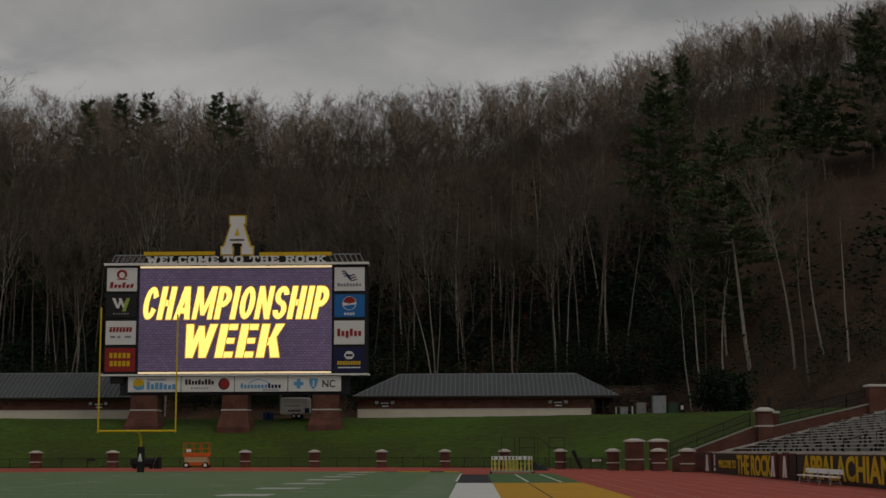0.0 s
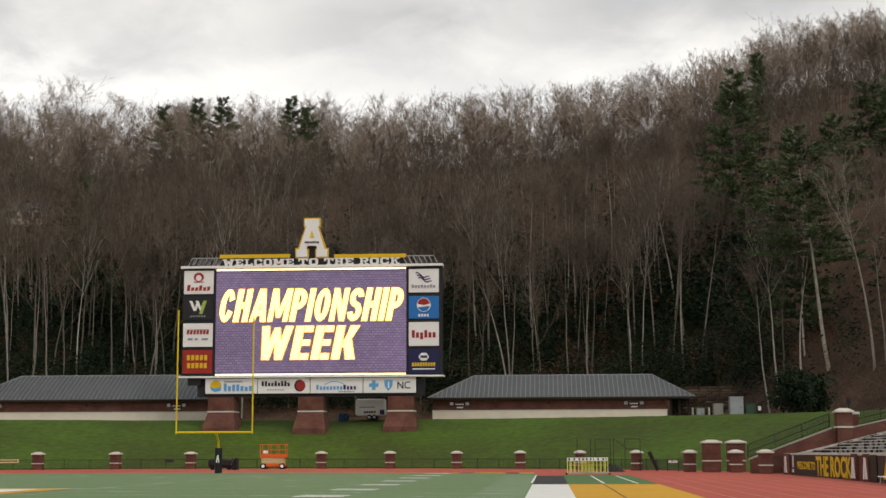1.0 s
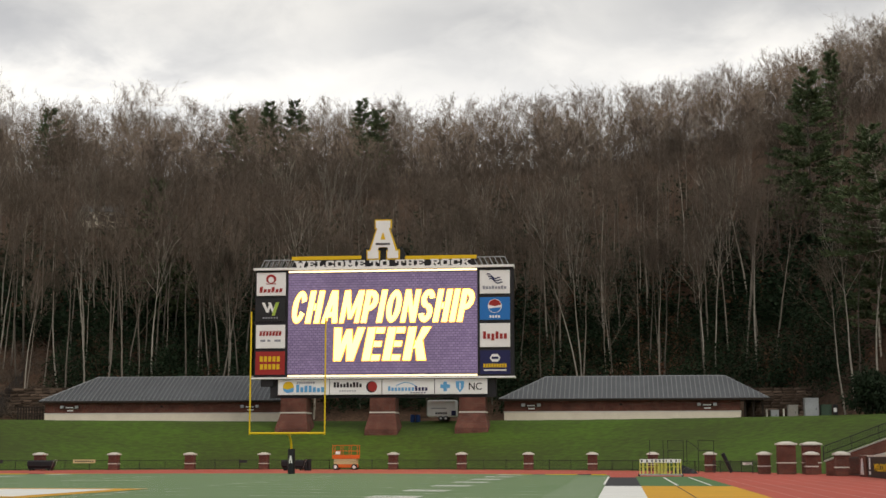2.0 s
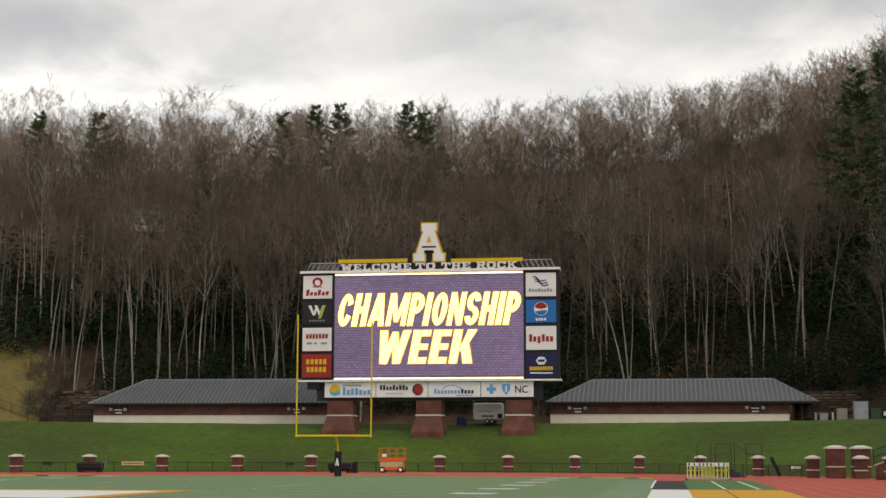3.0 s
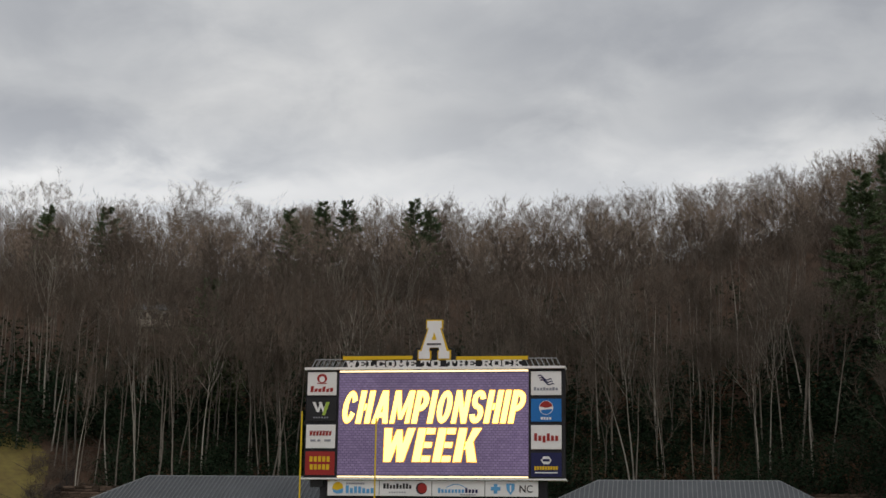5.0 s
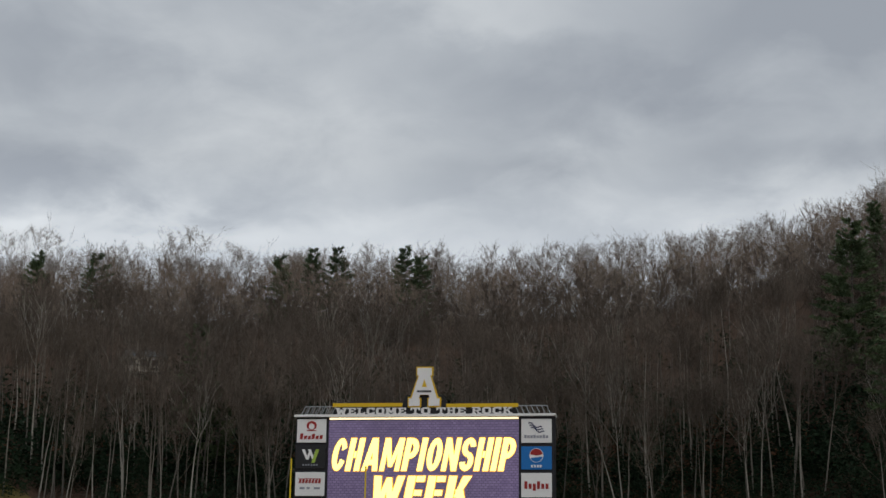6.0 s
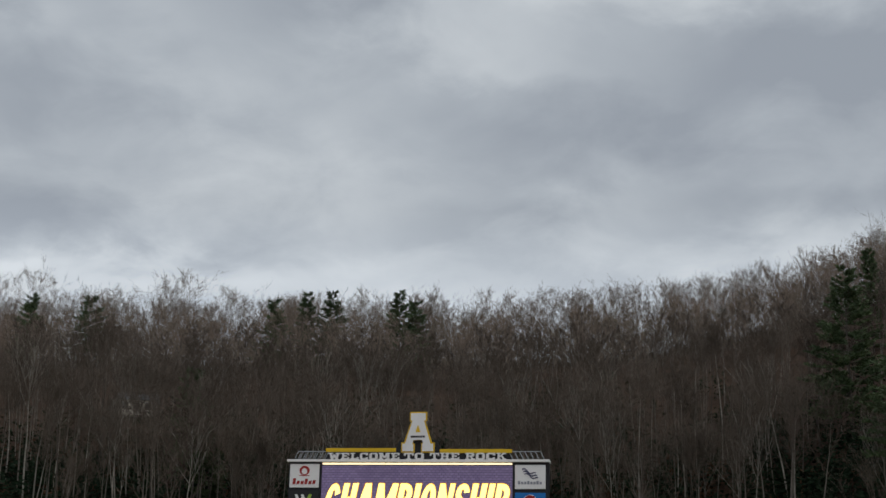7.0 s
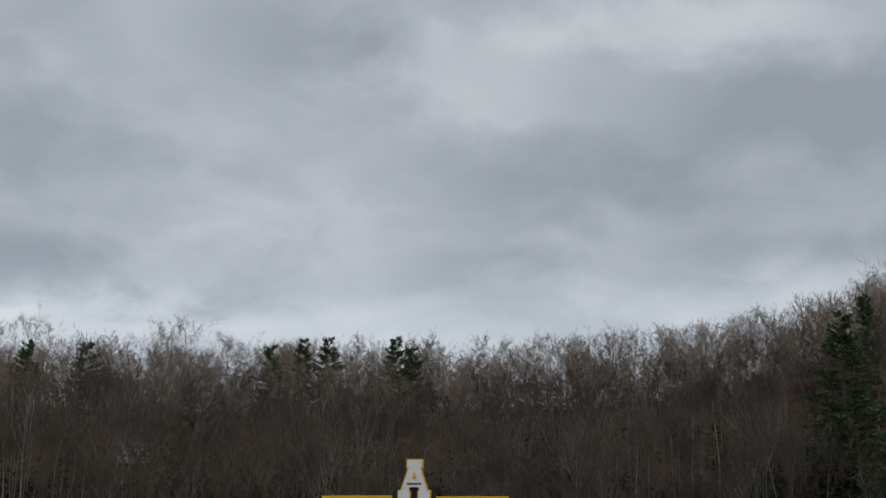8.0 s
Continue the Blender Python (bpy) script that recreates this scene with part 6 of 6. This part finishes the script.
def build_cart(x, y, label, long=2.6, tall=1.0, ends=False):
    b = thing("equipment_cart", (x, y, 0.02), label, "cart")
    part("cover", box(-long / 2, -0.55, 0.28, long / 2, 0.55, tall, 0.16), M["pad"], b, "black fabric cover")
    part("base", box(-long / 2 + 0.15, -0.45, 0.16, long / 2 - 0.15, 0.45, 0.3), M["black_metal"], b)
    for sx in (-long / 2 + 0.35, long / 2 - 0.35):
        for sy in (-0.4, 0.4):
            part("wheel", tube([(sx, sy - 0.05, 0.12), (sx, sy + 0.05, 0.12)], 0.12, 12), M["rubber"], b)
    part("handle", tube([(long / 2 - 0.05, -0.4, 0.4), (long / 2 + 0.2, -0.4, tall + 0.02), (long / 2 + 0.2, 0.4, tall + 0.02), (long / 2 - 0.05, 0.4, 0.4)], 0.03, 6), M["grey_metal"], b)
    if ends:
        for dx in (0.25, 0.6):
            part("drum", tube([(long / 2 + dx - 0.15, 0, 0.0), (long / 2 + dx - 0.15, 0, 1.1)], 0.19, 12), M["black_metal"], b, "dark drum")


build_cart(-56.3, 139.4, "low black covered equipment cart beside the fence", 2.55, 1.02)
build_cart(-32.0, 143.0, "dark covered equipment cart with two drums", 2.3, 1.05, True)


def build_hurdles():
    cart = thing("hurdle_cart", (2.68, 106.4, 0.05), "low steel cart that carries hurdles", "cart")
    part("deck", box(-1.5, -1.3, 0.08, 1.5, 0.7, 0.16), M["grey_metal"], cart)
    for sx in (-1.5, 1.5):
        for sy in (-1.0, 0.45):
            part("wheel", tube([(sx, sy - 0.05, 0.08), (sx, sy + 0.05, 0.08)], 0.08, 10), M["rubber"], cart)
    h = thing("hurdle", (0, 0, 0), "yellow track hurdle with a striped white board", "hurdle", "hurdles on the cart")
    for sx in (-0.5, 0.5):
        part("upright", tube([(sx, 0, 0.0), (sx, 0, 1.0)], 0.035, 6), M["hurdle_yellow"], h, "yellow tube")
        part("foot", tube([(sx, 0, 0.02), (sx, 0.6, 0.02)], 0.03, 6), M["hurdle_yellow"], h)
    bd = part("board", box(-0.52, -0.03, 0.80, 0.52, 0.01, 1.04), M["sign_white"], h, "white board")
    for i in range(3):
        part("stripe", box(-0.42 + 0.36 * i, -0.036, 0.84, -0.31 + 0.36 * i, 0.012, 1.0), M["sign_black"], bd)
    part("brace", tube([(-0.5, 0, 0.5), (0.5, 0, 0.5)], 0.02, 6), M["hurdle_yellow"], h)
    random.seed(17)
    spots = [(-0.95 + 0.27 * i, -0.5 + 0.13 * i) for i in range(8)] + [(-0.75 + 0.3 * i, 0.55 - 0.12 * i) for i in range(6)]
    for i, (dx, dy) in enumerate(spots):
        m = pose(2.68 + dx, 106.4 + dy, 0.21, 0, 0, random.uniform(-7, 7))
        if i == 0:
            h.matrix_basis = m
        else:
            copy_thing(h, m)


build_hurdles()


def build_frames():
    for x0, x1, rungs, diag in ((2.34, 3.48, 0, False), (3.87, 5.17, 3, False), (5.45, 5.9, 0, True), (6.42, 7.72, 2, False)):
        f = thing("steel_frame", ((x0 + x1) / 2, 128.0, 0.02), "thin dark upright steel frame behind the fence", "frame", "upright frames")
        a, b = x0 - (x0 + x1) / 2, x1 - (x0 + x1) / 2
        part("post", tube([(a, 0, 0), (a, 0, 2.75)], 0.03, 6), M["black_metal"], f)
        if diag:
            part("brace", tube([(a, 0, 2.75), (b + 0.7, 0, 1.9)], 0.025, 6), M["black_metal"], f)
        else:
            part("post", tube([(b, 0, 0), (b, 0, 2.75)], 0.03, 6), M["black_metal"], f)
        for i in range(rungs):
            z = 2.72 - 0.85 * i
            part("rung", tube([(a, 0, z), (b, 0, z)], 0.025, 6), M["black_metal"], f)
    m = thing("leaning_mat", (8.9, 129.2, 0.02), "black foam mat leaning against a pillar", "mat")
    bm = box(-0.14, -0.5, 0, 0.14, 0.5, 1.75, 0.04)
    bmesh.ops.rotate(bm, cent=(0, 0, 0), matrix=Matrix.Rotation(radians(-24), 3, "Y"), verts=bm.verts)
    bmesh.ops.translate(bm, vec=(0.35, 0, 0.04), verts=bm.verts)
    part("foam", bm, M["pad"], m)
    t = thing("folded_tarp", (5.0, 122.5, 0.02), "crumpled dark tarpaulin on the track", "tarpaulin")
    bm = bmesh.new()
    random.seed(4)
    grid = [[bm.verts.new((-1.1 + 2.2 * i / 9, -0.6 + 1.2 * j / 5, (0.0 if i in (0, 9) or j in (0, 5) else random.uniform(0.2, 0.75) * (1 - abs(i - 4) / 8)))) for j in range(6)] for i in range(10)]
    for i in range(9):
        for j in range(5):
            bm.faces.new((grid[i][j], grid[i + 1][j], grid[i + 1][j + 1], grid[i][j + 1]))
    part("cloth", bm, M["pad"], t)


build_frames()

# boards hung on the fence
for x, y, w, h, mat, lab in ((-53.95, 144.75, 2.3, 0.36, "tan", "long tan board with dark writing hung on the fence"), (-60.6, 139.1, 0.95, 0.36, "sign_black", "small black board hung on the fence"), (10.2, 124.2, 0.8, 0.2, "sign_white", "small white board hung on the fence"), (-39.2, 151.2, 0.9, 0.3, "sign_black", "small black board hung on the fence")):
    s = thing("fence_sign", (x, y, 0.72), lab, "sign", turn=38 if x < -50 else 0)
    part("board", box(-w / 2, -0.03, 0, w / 2, 0.03, h), M[mat], s)
    if mat == "tan":
        for i in range(9):
            part("bar", box(-w / 2 + 0.18 + 0.22 * i, -0.036, 0.12, -w / 2 + 0.34 + 0.22 * i, -0.02, 0.25), M["sign_black"], s)

# ---- terrace: utility boxes, stone retaining walls, side fence ----
for x, y, w, h, mat, lab in ((22.9, 184.0, 1.7, 2.7, "grey_metal", "tall pale grey steel utility cabinet"), (20.8, 185.0, 1.2, 1.9, "bleacher", "weathered grey steel utility box"), (24.7, 184.4, 1.3, 1.9, "green_box", "dark green utility box"), (18.6, 185.0, 1.0, 1.3, "grey_metal", "low grey utility box")):
    c = thing("utility_box", (x, y, ground_z(x, y) - 0.05), lab, "utility box")
    part("body", box(-w / 2, -0.6, 0, w / 2, 0.6, h, 0.03), M[mat], c)
    part("lid", box(-w / 2 - 0.05, -0.65, h, w / 2 + 0.05, 0.65, h + 0.07), M[mat], c)
    part("door", box(-w / 2 + 0.12, -0.63, 0.12, w / 2 - 0.12, -0.6, h - 0.12), M[mat], c)
    part("handle", box(w / 2 - 0.35, -0.68, h * 0.5, w / 2 - 0.3, -0.63, h * 0.5 + 0.18), M["black_metal"], c)
post = thing("call_post", (25.7, 183.6, ground_z(25.7, 183.6)), "black post with a white notice on the terrace", "post")
part("post", box(-0.28, -0.15, 0, 0.28, 0.15, 1.9, 0.04), M["black_metal"], post)
part("notice", box(-0.2, -0.18, 1.0, 0.16, -0.14, 1.5), M["sign_white"], post)
for x in (17.4, 19.4):
    bl = thing("bollard", (x, 182.0, ground_z(x, 182.0)), "pale steel bollard on the terrace", "bollard", "terrace bollards")
    part("post", tube([(0, 0, 0), (0, 0, 1.3), (0, 0, 1.36)], [0.12, 0.12, 0.04], 10), M["concrete"], bl)


def build_stone_wall(x0, x1, y, z0, courses, setback, seed):
    w = thing("stone_retaining_wall", ((x0 + x1) / 2, y, z0), "tiered retaining wall of rough brown stone blocks", "retaining wall", "stone retaining walls")
    random.seed(seed)
    shapes = []
    for k in range(6):
        bm = box(-0.5, -0.45, 0, 0.5, 0.45, 1, 0.06)
        for v in bm.verts:
            v.co += Vector((random.uniform(-0.03, 0.03), random.uniform(-0.1, 0.04), random.uniform(-0.03, 0.03)))
        shapes.append(mesh_of("stone_block", bm, M["stone"]))
    for c in range(courses):
        x = x0 + random.uniform(-0.3, 0.2)
        while x < x1:
            wd, ht = random.uniform(0.8, 1.9), 0.38
            ob = new("stone_block", random.choice(shapes))
            ob.parent = w
            ob.matrix_basis = pose(x + wd / 2 - (x0 + x1) / 2, c * setback + random.uniform(-0.08, 0.08), c * ht) @ Matrix.Diagonal((wd - 0.04, 1.6, ht - 0.05, 1))
            x += wd


build_stone_wall(15.6, 23.0, 189.0, 5.4, 12, 0.3, 41)
build_stone_wall(-81.5, -71.5, 187.0, 5.4, 13, 0.2, 42)
build_fence([(-104.0, 183.5), (-80.6, 183.5)], "terrace_fence", "black metal fence below the grassy knoll", None, 1.2)
build_fence([(-80.6, 183.5), (-80.6, 192.0)], "terrace_fence", "tall black fence beside the stone wall", None, 3.2)
lat = thing("lattice_gate", (-75.0, 182.6, ground_z(-75.0, 182.6)), "dark timber lattice gate beside the building", "gate")
for i in range(12):
    part("slat", box(-2.2 + 0.37 * i, -0.03, 0, -2.0 + 0.37 * i, 0.03, 2.1), M["dark_wood"], lat)
for z in (0.2, 1.1, 1.95):
    part("rail", box(-2.25, 0.03, z, 2.3, 0.09, z + 0.12), M["dark_wood"], lat)

# ---- a house glimpsed up among the trees ----


def build_house():
    r = 262.0
    x, y = -0.365 * r * 0.94, r * 0.94
    z = ground_z(x, y)
    h = thing("house", (x, y, z), "small pale house half hidden among the trees", "house", turn=14)
    e = 2.6
    part("wall", box(-3.2, -2.5, e - 2.6, 3.2, 2.5, e), M["block"], h, "pale wall")
    bm = bmesh.new()
    v = [bm.verts.new(q) for q in ((-3.6, -2.9, e), (3.6, -2.9, e), (3.6, 2.9, e), (-3.6, 2.9, e), (-3.6, 0, e + 1.5), (3.6, 0, e + 1.5))]
    for q in ((0, 1, 5, 4), (2, 3, 4, 5), (1, 2, 5), (3, 0, 4), (3, 2, 1, 0)):
        bm.faces.new([v[i] for i in q])
    part("roof", bm, M["roof"], h, "grey roof")
    for k in (-1, 0, 1):
        wdw = part("window", box(k * 2.0 - 0.5, -2.56, e - 1.6, k * 2.0 + 0.5, -2.48, e - 0.5), M["sign_black"], h, "dark window")
        part("frame", box(k * 2.0 - 0.6, -2.54, e - 0.5, k * 2.0 + 0.6, -2.47, e - 0.38), M["white_metal"], wdw)


build_house()


def build_shrub(x, y, rad, hgt, seed, label):
    random.seed(seed)
    s, st = Strands(), Strands()
    for k in range(9):
        a = random.uniform(0, 2 * math.pi)
        st.limb([Vector((0, 0, -0.2)), Vector((math.cos(a) * rad * 0.4, math.sin(a) * rad * 0.4, hgt * 0.5)), Vector((math.cos(a) * rad * 0.7, math.sin(a) * rad * 0.7, hgt * 0.8))], [0.06, 0.04, 0.015], 4)
    clumps = [(Vector((random.gauss(0, 0.42) * rad, random.gauss(0, 0.42) * rad, hgt * random.uniform(0.08, 0.92))), random.uniform(0.6, 1.1)) for k in range(64)]
    for c, q in clumps:
        for g in range(60):
            d = Vector((random.gauss(0, 1), random.gauss(0, 1), random.gauss(0, 0.8))).normalized()
            s.leaf(c + d * q * random.uniform(0.4, 1.0), (d + Vector((0, 0, -0.2))).normalized(), random.uniform(0.3, 0.5), random.uniform(0.16, 0.28))
    b = thing("evergreen_shrub", (x, y, ground_z(x, y)), label, "shrub", "large shrubs")
    part("stems", fast_mesh("stems", *st.arrays(), [M["bark"]]), None, b)
    part("leaves", fast_mesh("leaves", *s.arrays(), [M["leaves"]]), None, b, "dark green leaves")


build_shrub(25.5, 157.5, 2.5, 4.5, 71, "large dark evergreen shrub on the bank")
build_shrub(27.8, 160.5, 2.0, 4.0, 72, "large dark evergreen shrub on the bank")
